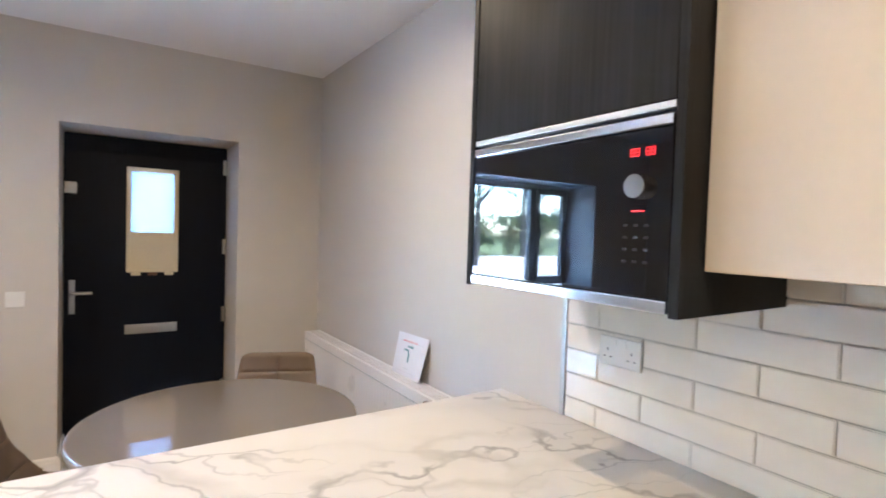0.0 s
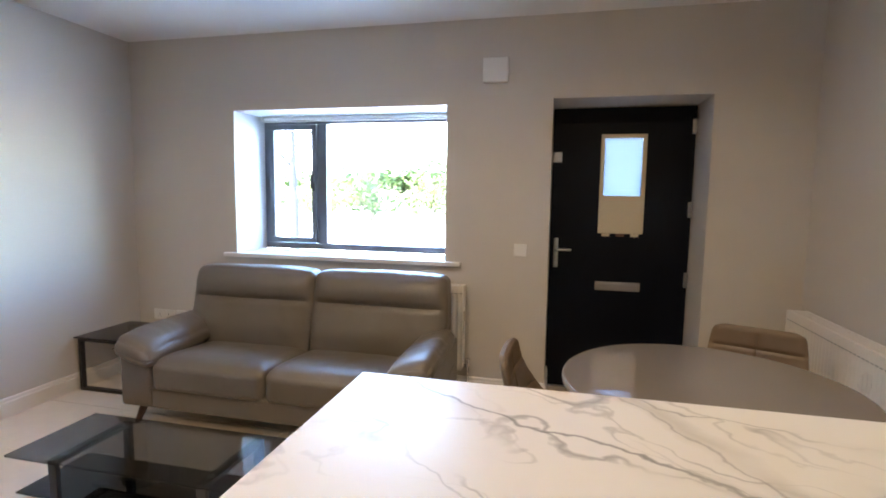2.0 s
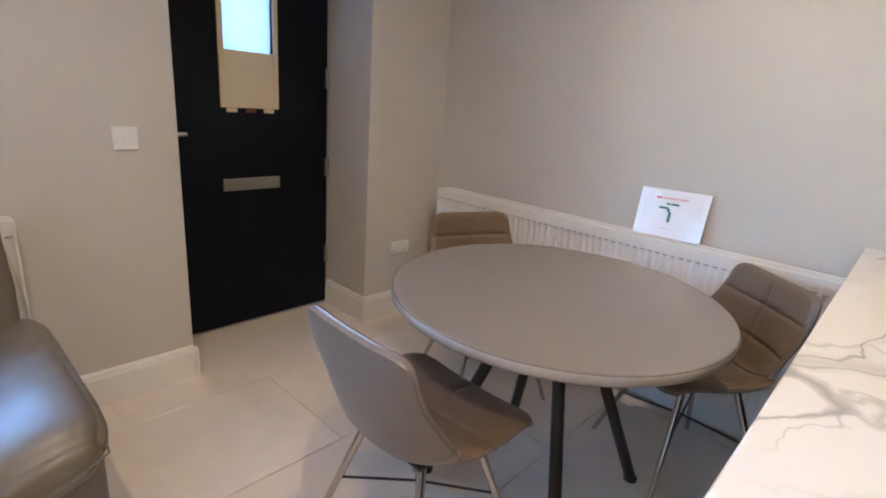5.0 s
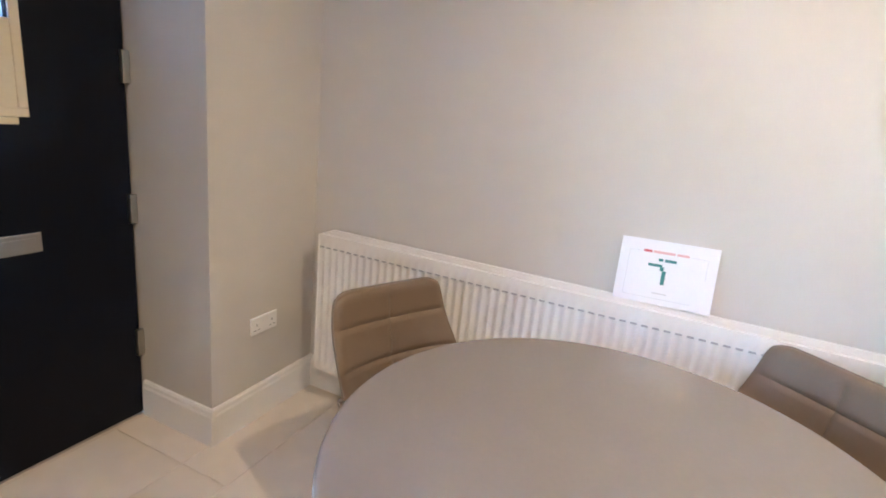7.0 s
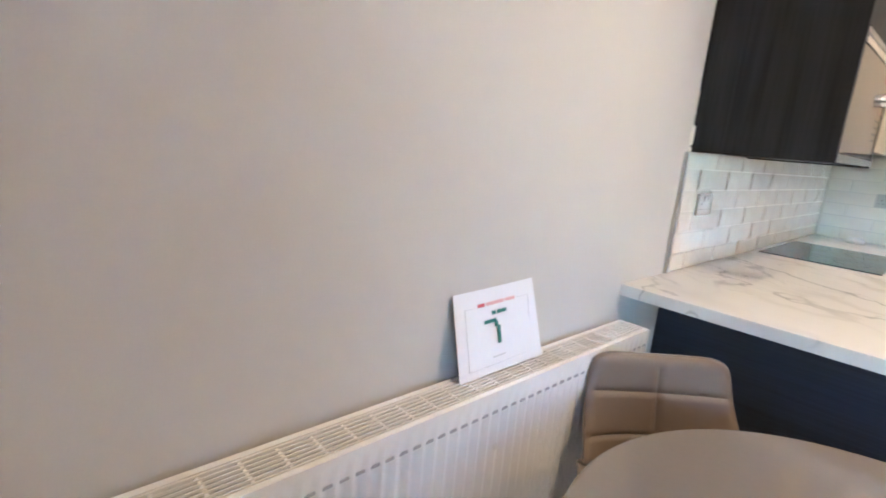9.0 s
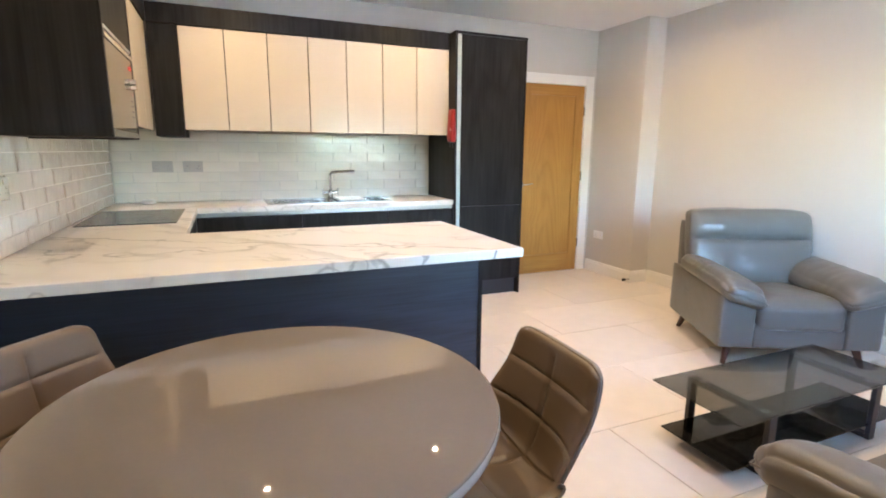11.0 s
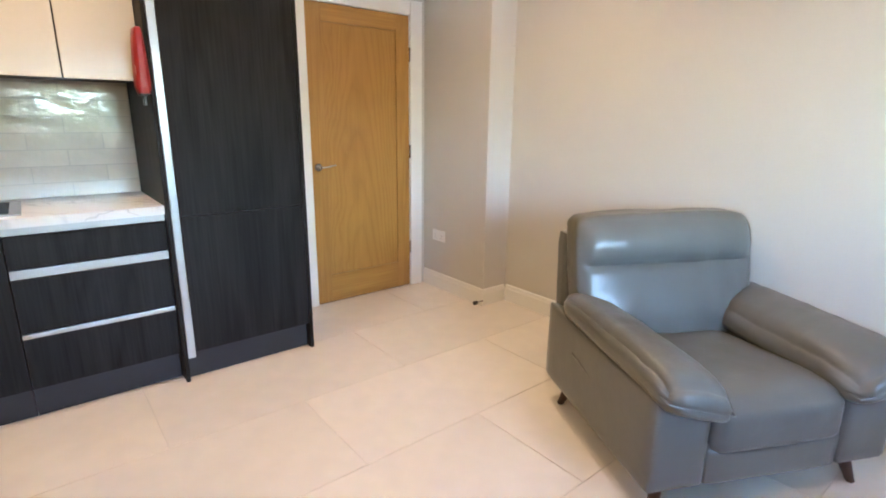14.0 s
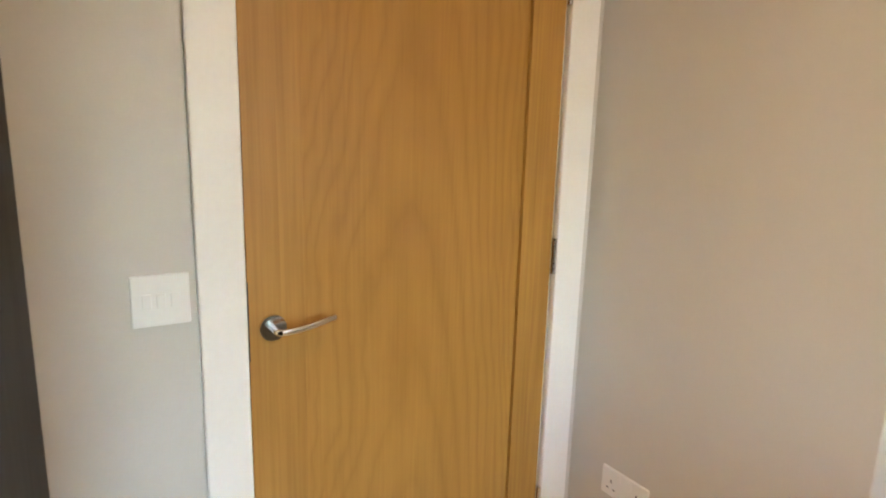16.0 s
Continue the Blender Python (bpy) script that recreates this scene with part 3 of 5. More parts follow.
def build_window():
    w = thing("window_1", "anthracite framed window with a casement and a fixed pane", "window", kind="structure")
    y0, y1 = FW + 0.345, FW + 0.415
    x0, x1, z0, z1 = WX0 + 0.048, WX1 - 0.002, WZ0 + 0.008, WZ1 - 0.016
    f = 0.05
    put(boxes(((x0, y0, z0), (x1, y1, z0 + f)), ((x0, y0, z1 - f), (x1, y1, z1)), ((x0, y0 + 0.001, z0 + f), (x0 + f, y1, z1 - f)), ((x1 - f, y0 + 0.001, z0 + f), (x1, y1, z1 - f)),
              ((-3.415, y0 - 0.002, z0 + f), (-3.335, y1, z1 - f)), bevel=0.004), "window_frame", "anthracite", w, True)
    a, b, c, d = x0 + f + 0.004, -3.419, z0 + f + 0.004, z1 - f - 0.004
    s = 0.042
    put(boxes(((a, y0 - 0.018, c), (b, y0 + 0.03, c + s)), ((a, y0 - 0.018, d - s), (b, y0 + 0.03, d)), ((a, y0 - 0.017, c + s), (a + s, y0 + 0.03, d - s)),
              ((b - s, y0 - 0.017, c + s), (b, y0 + 0.03, d - s)), bevel=0.005), "sash", "anthracite", w, True)
    h = put(boxes(((b - 0.036, y0 - 0.036, 1.47), (b - 0.014, y0 - 0.018, 1.54)), ((b - 0.033, y0 - 0.056, 1.49), (b - 0.018, y0 - 0.038, 1.60)), bevel=0.004), "window_handle", "black", w, True)
    for k, (p, q) in enumerate((((a + s, y0 + 0.004, c + s), (b - s, y0 + 0.010, d - s)), ((-3.335, y0 + 0.03, z0 + f), (x1 - f, y0 + 0.036, z1 - f)))):
        g = put(boxes((p, q)), "pane", "pane", w)
        g.visible_shadow = False
    return w


build_window()
structure(slab("window_sill", (-4.03, FW - 0.045, WZ0 - 0.03), (-2.142, FW, WZ0), "gloss", bevel=0.006), "white gloss window board with rounded nosing", "window sill")
structure(slab("window_board", (WX0 + 0.001, FW, WZ0 - 0.0299), (WX1 - 0.001, FW + 0.344, WZ0), "gloss", bevel=0.0), "white gloss window board inside the reveal", "window sill")
bl = thing("roller_blind", "white roller blind rolled up at the window head", "blind")
put(rod(bmesh.new(), (WX0 + 0.055, FW + 0.315, WZ1 - 0.023), (WX1 - 0.03, FW + 0.315, WZ1 - 0.023), 0.015, n=20), "cloth_roll", "blind", bl, True)
put(boxes(((WX0 + 0.06, FW + 0.308, WZ1 - 0.052), (WX1 - 0.035, FW + 0.318, WZ1 - 0.040)), bevel=0.003), "bottom_bar", "white", bl, True)
for q in (WX0 + 0.052, WX1 - 0.028):
    put(boxes(((q, FW + 0.285, WZ1 - 0.046), (q + 0.020, FW + 0.34, WZ1 - 0.007)), bevel=0.003), "bracket", "white", bl, True)


# ---- front door ----
def build_front_door():
    d = thing("door_1", "near-black composite front door with small blinded glass", "front door", kind="structure")
    x0, x1, y0 = DX0 + 0.012, DX1 - 0.012, DY
    gx0, gx1, gz0, gz1 = -1.175, -0.915, 1.215, 1.875
    put(boxes(((x0, y0, 0.012), (gx0, y0 + 0.045, DZ - 0.012)), ((gx1, y0, 0.012), (x1, y0 + 0.045, DZ - 0.012)), ((gx0, y0, 0.012), (gx1, y0 + 0.045, gz0)), ((gx0, y0, gz1), (gx1, y0 + 0.045, DZ - 0.012))),
        "leaf", "door", d)
    put(boxes(((DX0 - 0.02, y0 + 0.03, 0), (x0 - 0.001, y0 + 0.047, DZ - 0.001)), ((x1 + 0.001, y0 + 0.03, 0), (DX1 + 0.02, y0 + 0.047, DZ - 0.001)), ((x0, y0 + 0.03, DZ - 0.011), (x1, y0 + 0.047, DZ - 0.001)),
              ((DX0 - 0.02, y0 + 0.047, 0), (x0 + 0.025, y0 + 0.11, DZ + 0.02)), ((x1 - 0.025, y0 + 0.047, 0), (DX1 + 0.02, y0 + 0.11, DZ + 0.02)), ((x0 + 0.025, y0 + 0.047, DZ - 0.04), (x1 - 0.025, y0 + 0.11, DZ + 0.02)), bevel=0.0),
        "door_frame", "door", d)
    put(boxes(((x0, y0 + 0.005, -0.002), (x1, y0 + 0.09, 0.010)), bevel=0.003), "threshold", "alu", d, True)
    # raised cream surround of the glass
    e = 0.026
    sur = put(boxes(((gx0 - e, y0 - 0.014, gz1), (gx1 + e, y0 - 0.001, gz1 + e)), ((gx0 - e, y0 - 0.014, gz0 - e), (gx1 + e, y0 - 0.001, gz0)),
                    ((gx0 - e, y0 - 0.0135, gz0), (gx0, y0 - 0.001, gz1)), ((gx1, y0 - 0.0135, gz0), (gx1 + e, y0 - 0.001, gz1)), bevel=0.004), "glass_surround", "creamplastic", d, True)
    put(boxes(((gx0 + 0.001, y0 + 0.018, gz0 + 0.001), (gx1 - 0.001, y0 + 0.024, gz1 - 0.001))), "frosted_pane", "frost", d)
    put(boxes(((gx0 - 0.006, y0 - 0.008, gz0 - 0.010), (gx1 + 0.006, y0 + 0.004, 1.463)), bevel=0.004), "lower_blind", "creamplastic", d, True)
    for cx in (gx0 + 0.03, (gx0 + gx1) / 2, gx1 - 0.03):
        put(boxes(((cx - 0.028, y0 - 0.012, gz0 - e - 0.022), (cx + 0.028, y0 - 0.002, gz0 - e - 0.001)), bevel=0.003), "clip", "brown" if abs(cx - (gx0 + gx1) / 2) < 0.01 else "creamplastic", d, True)
    lp = put(boxes(((-1.205, y0 - 0.012, 0.768), (-0.890, y0 - 0.001, 0.832)), bevel=0.004), "letter_plate", "alu", d, True, "satin silver letter plate")
    put(boxes(((-1.185, y0 - 0.017, 0.782), (-0.910, y0 - 0.0125, 0.818)), bevel=0.002), "flap", "alu", lp, True)
    hp = put(boxes(((-1.512, y0 - 0.012, 0.925), (-1.478, y0 - 0.001, 1.145)), bevel=0.004), "handle_plate", "alu", d, True, "satin silver long-plate door handle")
    put(tube(bend([(-1.495, y0 - 0.012, 1.062), (-1.495, y0 - 0.055, 1.062), (-1.385, y0 - 0.055, 1.062)], 0.015), 0.010), "lever", "alu", hp, True)
    put(rod(bmesh.new(), (-1.495, y0 - 0.018, 0.975), (-1.495, y0 - 0.011, 0.975), 0.012, n=18), "key_cylinder", "alu", hp, True)
    lk = put(boxes(((-1.537, y0 - 0.03, 1.70), (-1.472, y0 - 0.001, 1.775)), bevel=0.006), "night_latch", "alu", d, True, "satin brass night latch")
    put(rod(bmesh.new(), (-1.49, y0 - 0.045, 1.737), (-1.49, y0 - 0.031, 1.737), 0.013, n=16), "latch_knob", "alu", lk, True)
    for z in (1.95, 1.37, 0.87, 0.33):
        put(boxes(((DX1 - 0.03, y0 - 0.020, z - 0.055), (DX1 - 0.002, y0 - 0.001, z + 0.055)), bevel=0.004), "hinge", "alu", d, True)
    return d


build_front_door()


# ---- oak door ----
def build_oak_door():
    d = thing("door_2", "closed oak veneer shaker door with one recessed panel", "oak door", kind="structure")
    x0, x1, y, z1 = -4.498, -3.690, BW + 0.002, 2.046
    st, tr, br = 0.112, 0.112, 0.205
    put(boxes(((x0, y - 0.04, 0.006), (x0 + st, y, z1)), bevel=0.002), "stile", "oak", d)
    put(boxes(((x1 - st, y - 0.04, 0.006), (x1, y, z1)), bevel=0.002), "stile", "oak", d)
    put(boxes(((x0 + st, y - 0.04, 0.006), (x1 - st, y - 0.0004, 0.006 + br)), bevel=0.002), "bottom_rail", "oakx", d)
    put(boxes(((x0 + st, y - 0.04, z1 - tr), (x1 - st, y - 0.0004, z1)), bevel=0.002), "top_rail", "oakx", d)
    put(boxes(((x0 + st, y - 0.03, 0.006 + br), (x1 - st, y - 0.011, z1 - tr))), "panel", "oakpanel", d)
    put(boxes(((OX0 + 0.001, BW - 0.15, 0), (x0 - 0.003, BW - 0.002, OZ)), ((x1 + 0.003, BW - 0.15, 0), (OX1 - 0.001, BW - 0.002, OZ)), ((x0 - 0.003, BW - 0.15, z1 + 0.003), (x1 + 0.003, BW - 0.003, OZ - 0.001))), "door_lining", "gloss", d)
    w = 0.105
    put(boxes(((OX1 - 0.008, BW + 0.001, 0), (OX1 - 0.030 + w, BW + 0.020, OZ + w - 0.01)), bevel=0.005), "architrave", "gloss", d, True)
    put(boxes(((OX0 + 0.008 - w, BW + 0.001, 0), (OX0 + 0.008, BW + 0.020, OZ + w - 0.01)), bevel=0.005), "architrave", "gloss", d, True)
    put(boxes(((OX0 + 0.009, BW + 0.001, OZ - 0.008), (OX1 - 0.009, BW + 0.019, OZ + w - 0.0105)), bevel=0.005), "architrave", "gloss", d, True)
    rose = put(rod(bmesh.new(), (-3.735, y, 0.995), (-3.735, y + 0.011, 0.995), 0.026, n=28), "handle_rose", "chrome", d, True, "polished chrome lever handle")
    put(tube(bend([(-3.735, y + 0.008, 0.995), (-3.735, y + 0.052, 0.995), (-3.79, y + 0.050, 0.999), (-3.826, y + 0.046, 1.006), (-3.852, y + 0.034, 1.007)], 0.016), 0.0068), "lever", "chrome", rose, True)
    put(boxes(((x1 - 0.001, y - 0.03, 0.93), (x1 + 0.0025, y + 0.004, 1.09)), bevel=0.0), "latch_plate", "slot", d)
    for z in (1.782, 1.08, 0.325):
        put(rod(bmesh.new(), (x0 - 0.004, y + 0.008, z - 0.05), (x0 - 0.004, y + 0.008, z + 0.05), 0.008, n=12), "hinge", "steel", d, True)
    return d


build_oak_door()


# ---- electrical plates ----
def plate(name, label, category, at, along, w, h, out, holes, mat="white"):
    """A white plate on a wall: along and out are unit directions in plan."""
    t = thing(name, label, category, Matrix(((along[0], out[0], 0, at[0]), (along[1], out[1], 0, at[1]), (0, 0, 1, at[2]), (0, 0, 0, 1))))
    put(boxes(((-w / 2, 0.0005, -h / 2), (w / 2, 0.010, h / 2)), bevel=0.0035, seg=3), "faceplate", mat, t, True)
    for kind, cx, cz, sx, sz in holes:
        if kind == "rocker":
            put(boxes(((cx - sx / 2, 0.0102, cz - sz / 2), (cx + sx / 2, 0.0135, cz + sz / 2)), bevel=0.001), "rocker", mat, t, True)
        else:
            put(boxes(((cx - sx / 2, 0.0101, cz - sz / 2), (cx + sx / 2, 0.0106, cz + sz / 2))), "slot", "slot", t)
    return t


DOUBLE = [("rocker", -0.018, 0.026, 0.013, 0.020), ("rocker", 0.018, 0.026, 0.013, 0.020)] + [("slot", c + dx, z, a, b) for c in (-0.042, 0.042) for dx, z, a, b in ((0, 0.004, 0.004, 0.009), (-0.011, -0.018, 0.008, 0.003), (0.011, -0.018, 0.008, 0.003))]
plate("double_socket", "white double power socket by the front door", "socket", (-0.312, FW, 0.424), (-1, 0), 0.142, 0.074, (0, -1), DOUBLE)
plate("double_socket", "white double power socket on the pier", "socket", (PX, -4.782, 0.432), (0, -1), 0.150, 0.084, (1, 0), DOUBLE)
plate("double_socket", "white double power socket on the splashback tiles", "socket", (-0.012, -2.76, 1.180), (0, 1), 0.148, 0.088, (-1, 0), DOUBLE)
plate("double_socket", "grey double power socket on the sink splashback", "socket", (-0.36, BW + 0.0135, 1.20), (1, 0), 0.148, 0.088, (0, 1), DOUBLE, "greyplastic")
plate("double_socket", "grey double power socket on the sink splashback", "socket", (-0.58, BW + 0.0135, 1.20), (1, 0), 0.148, 0.088, (0, 1), DOUBLE, "greyplastic")
plate("light_switch", "white single light switch beside the front door", "switch", (-1.731, FW, 1.080), (-1, 0), 0.086, 0.086, (0, -1), [("rocker", 0, 0, 0.016, 0.028)])
plate("light_switch", "white three-gang light switch beside the oak door", "switch", (-3.545, BW, 1.075), (1, 0), 0.092, 0.092, (0, 1), [("rocker", c, 0, 0.014, 0.026) for c in (-0.022, 0, 0.022)])
plate("double_socket", "white double power socket low behind the sofa arm", "socket", (-4.63, FW, 0.440), (-1, 0), 0.20, 0.086, (0, -1), DOUBLE)
plate("media_socket", "white media socket plate low behind the sofa arm", "socket", (-4.42, FW, 0.440), (-1, 0), 0.20, 0.086, (0, -1), [("slot", -0.03, 0, 0.012, 0.012), ("slot", 0.03, 0, 0.012, 0.012)])
box = thing("wall_box", "white square plastic ventilation box above the door", "vent box")
put(boxes(((-2.012, FW - 0.035, 2.204), (-1.842, FW - 0.0005, 2.368)), bevel=0.008, seg=3), "cover", "white", box, True)
put(boxes(((-2.0, FW - 0.038, 2.216), (-1.854, FW - 0.0352, 2.356)), bevel=0.0015), "front_plate", "white", box, True)

ds = thing("door_stop", "small steel door stop with a black rubber tip", "door stop")
put(rod(bmesh.new(), (PX + 0.018, -4.246, 0.045), (-4.565, -4.246, 0.045), 0.007, n=12), "rod", "steel", ds, True)
put(rod(bmesh.new(), (-4.566, -4.246, 0.045), (-4.540, -4.246, 0.045), 0.015, n=16), "rubber_tip", "black", ds, True)


# ---- ceiling lights ----
def build_downlight():
    d = thing("downlight", "recessed round warm white ceiling downlight, four of the six added", "downlight", group="ceiling downlights")
    put(lathe([(0.038, 0.0), (0.046, -0.003), (0.046, -0.0035), (0.040, -0.006), (0.037, -0.004)], 32), "bezel", "white", d, True)
    put(lathe([(0.036, 0.012), (0.036, 0.002)], 24), "lamp_face", "white", d)
    return d


dl = build_downlight()
dl.matrix_basis = pose(LAMPS[0][0], LAMPS[0][1], H - 0.0005)
# fittings for the remaining lamps, the added unseen ones among them
for lx, ly, watts in LAMPS[1:]:
    copy_thing(dl, pose(lx, ly, H - 0.0005))


# ---- radiators ----
def build_radiator(name, label, length, height, depth, m):
    """A convector: fluted front panel, plain back panel, side cheeks, top grille. Runs along x, front at -y, stands on z = 0."""
    r = thing(name, label, "radiator", m)
    bm = bmesh.new()
    n = int(length / 0.0333)
    pts = [(0, 0)]
    for k in range(n):
        x = length * (k + 0.5) / n
        q = length / n
        pts += [(x - q * 0.40, 0), (x - q * 0.18, 0.010), (x + q * 0.18, 0.010), (x + q * 0.40, 0)]
    pts.append((length, 0))
    rows = [(0, 0.0), (0.035, 0.0), (0.05, 1.0), (height - 0.064, 1.0), (height - 0.048, 0.0), (height - 0.012, 0.0)]
    grid = [[bm.verts.new((x, -depth + d * s, z)) for x, d in pts] for z, s in rows]
    for a, b in zip(grid, grid[1:]):
        for k in range(len(pts) - 1):
            bm.faces.new((a[k], a[k + 1], b[k + 1], b[k]))
    put(bm, "front_panel", "enamel", r, True)
    put(boxes(((0.002, -depth + 0.012, 0.004), (length - 0.002, -depth + 0.026, height - 0.065)), ((0.002, -0.041, 0.004), (length - 0.002, -0.027, height - 0.065))), "water_panel", "enamel", r)
    for x in (0, length):
        put(boxes(((x - 0.004, -depth - 0.002, 0.02), (x + 0.004, -0.022, height - 0.002)), bevel=0.002), "side_cheek", "enamel", r, True)
    bars = [((0.004, -depth - 0.001, height - 0.014), (length - 0.004, -depth + 0.012, height)), ((0.004, -0.036, height - 0.014), (length - 0.004, -0.023, height))]
    for k in range(1, 8):
        y = -depth + 0.007 + (depth - 0.036) * k / 8
        bars.append(((0.004, y - 0.0012, height - 0.006), (length - 0.004, y + 0.0012, height - 0.001)))
    for k in range(int(length / 0.066) + 1):
        x = min(length - 0.01, 0.01 + k * 0.066)
        bars.append(((x - 0.003, -depth + 0.010, height - 0.012), (x + 0.003, -0.034, height - 0.004)))
    put(boxes(*bars), "top_grille", "enamel", r)
    # unseen fins, coloured near-black to give the shade between the panels
    fins = [((0.02 + k * 0.011, -depth + 0.031, 0.02), (0.0215 + k * 0.011, -0.046, height - 0.07)) for k in range(int((length - 0.04) / 0.011))]
    put(boxes(*fins), "convector_fins", "slot", r)
    # grey dashes over the enamel: shade of the pressed dents, put in as colour
    ns = [((length * (k + 0.5) / n - 0.010, -depth - 0.0006, height - 0.057), (length * (k + 0.5) / n + 0.010, -depth + 0.004, height - 0.051)) for k in range(n)]
    put(boxes(*ns), "pressing", "press_shade", r)
    for x in (0.25, length - 0.25):
        put(boxes(((x - 0.02, -0.027, 0.1), (x + 0.02, -0.001, height - 0.1))), "wall_bracket", "enamel", r)
    return r


# long one beside the dining table: runs along y
build_radiator("radiator", "long white double-panel radiator with a grille top", 1.985, 0.625, 0.127, pose(0, -0.206, 0.17, 0, 0, -90))
rf = build_radiator("radiator", "white panel radiator on the wall behind the sofa", 1.80, 0.60, 0.105, pose(-3.905, FW, 0.228))
put(tube(bend([(1.80, -0.055, 0.03), (1.835, -0.055, 0.03), (1.835, -0.055, -0.228)], 0.012), 0.0075), "pipe", "chrome", rf, True)
put(rod(bmesh.new(), (1.835, -0.055, 0.02), (1.835, -0.055, 0.075), 0.014, n=16), "valve", "chrome", rf, True)


# ---- notice on the radiator ----
def build_notice():
    s = thing("notice", "white laminated A4 fire assembly notice leaning on the wall", "notice", Matrix.Translation((-0.055, -1.53, 0.7965)) @ Matrix.Rotation(radians(-90), 4, "Z") @ Matrix.Rotation(radians(-12.5), 4, "X") @ Matrix.Rotation(radians(-1.5), 4, "Y"))
    w, h = 0.296, 0.210
    bm = bmesh.new()
    nx, nz = 16, 10
    grid = [[bm.verts.new((-w / 2 + w * i / nx, -0.016 * max(0, (i / nx - 0.6) / 0.4) ** 2 * (1 - j / nz) - 0.010 * (1 - (2 * i / nx - 1) ** 2) * 0.3, h * j / nz)) for i in range(nx + 1)] for j in range(nz + 1)]
    for j in range(nz):
        for i in range(nx):
            bm.faces.new((grid[j][i], grid[j][i + 1], grid[j + 1][i + 1], grid[j + 1][i]))
    geom = bmesh.ops.extrude_face_region(bm, geom=bm.faces[:])
    for v in geom["geom"]:
        if isinstance(v, bmesh.types.BMVert):
            v.co.y += 0.0012
    put(bm, "sheet", "paper", s, True)

    def mark(name, x0, x1, z0, z1, mat):
        put(boxes(((x0, -0.0056, z0), (x1, -0.0048, z1))), name, mat, s)
    mark("heading_bar", -0.075, -0.050, 0.168, 0.176, "inkred")
    mark("heading_bar", -0.045, 0.020, 0.168, 0.176, "inkpink")
    mark("heading_bar", 0.026, 0.062, 0.168, 0.176, "inkpink")
    mark("plan_block", -0.026, -0.012, 0.143, 0.152, "inkgreen")
    mark("plan_block", -0.007, 0.028, 0.143, 0.152, "inkgreen")
    mark("plan_block", -0.055, -0.012, 0.124, 0.133, "inkgreen")
    mark("plan_block", -0.018, -0.006, 0.112, 0.126, "inkgreen")
    mark("plan_block", -0.010, 0.002, 0.068, 0.113, "inkgreen")
    mark("caption_bar", -0.03, 0.015, 0.036, 0.039, "inkgrey")
    for a, b, c, d in ((-0.118, -0.085, 0.1695, 0.1705), (0.072, 0.118, 0.1695, 0.1705), (-0.1185, -0.1175, 0.02, 0.17), (0.1175, 0.1185, 0.03, 0.17), (-0.118, 0.118, 0.0195, 0.0205)):
        mark("border_line", a, b, c, d, "inkgrey")
    return s


build_notice()


# ---- sofa and armchair ----
def s_of(x):
    return 1 if x > 0 else -1


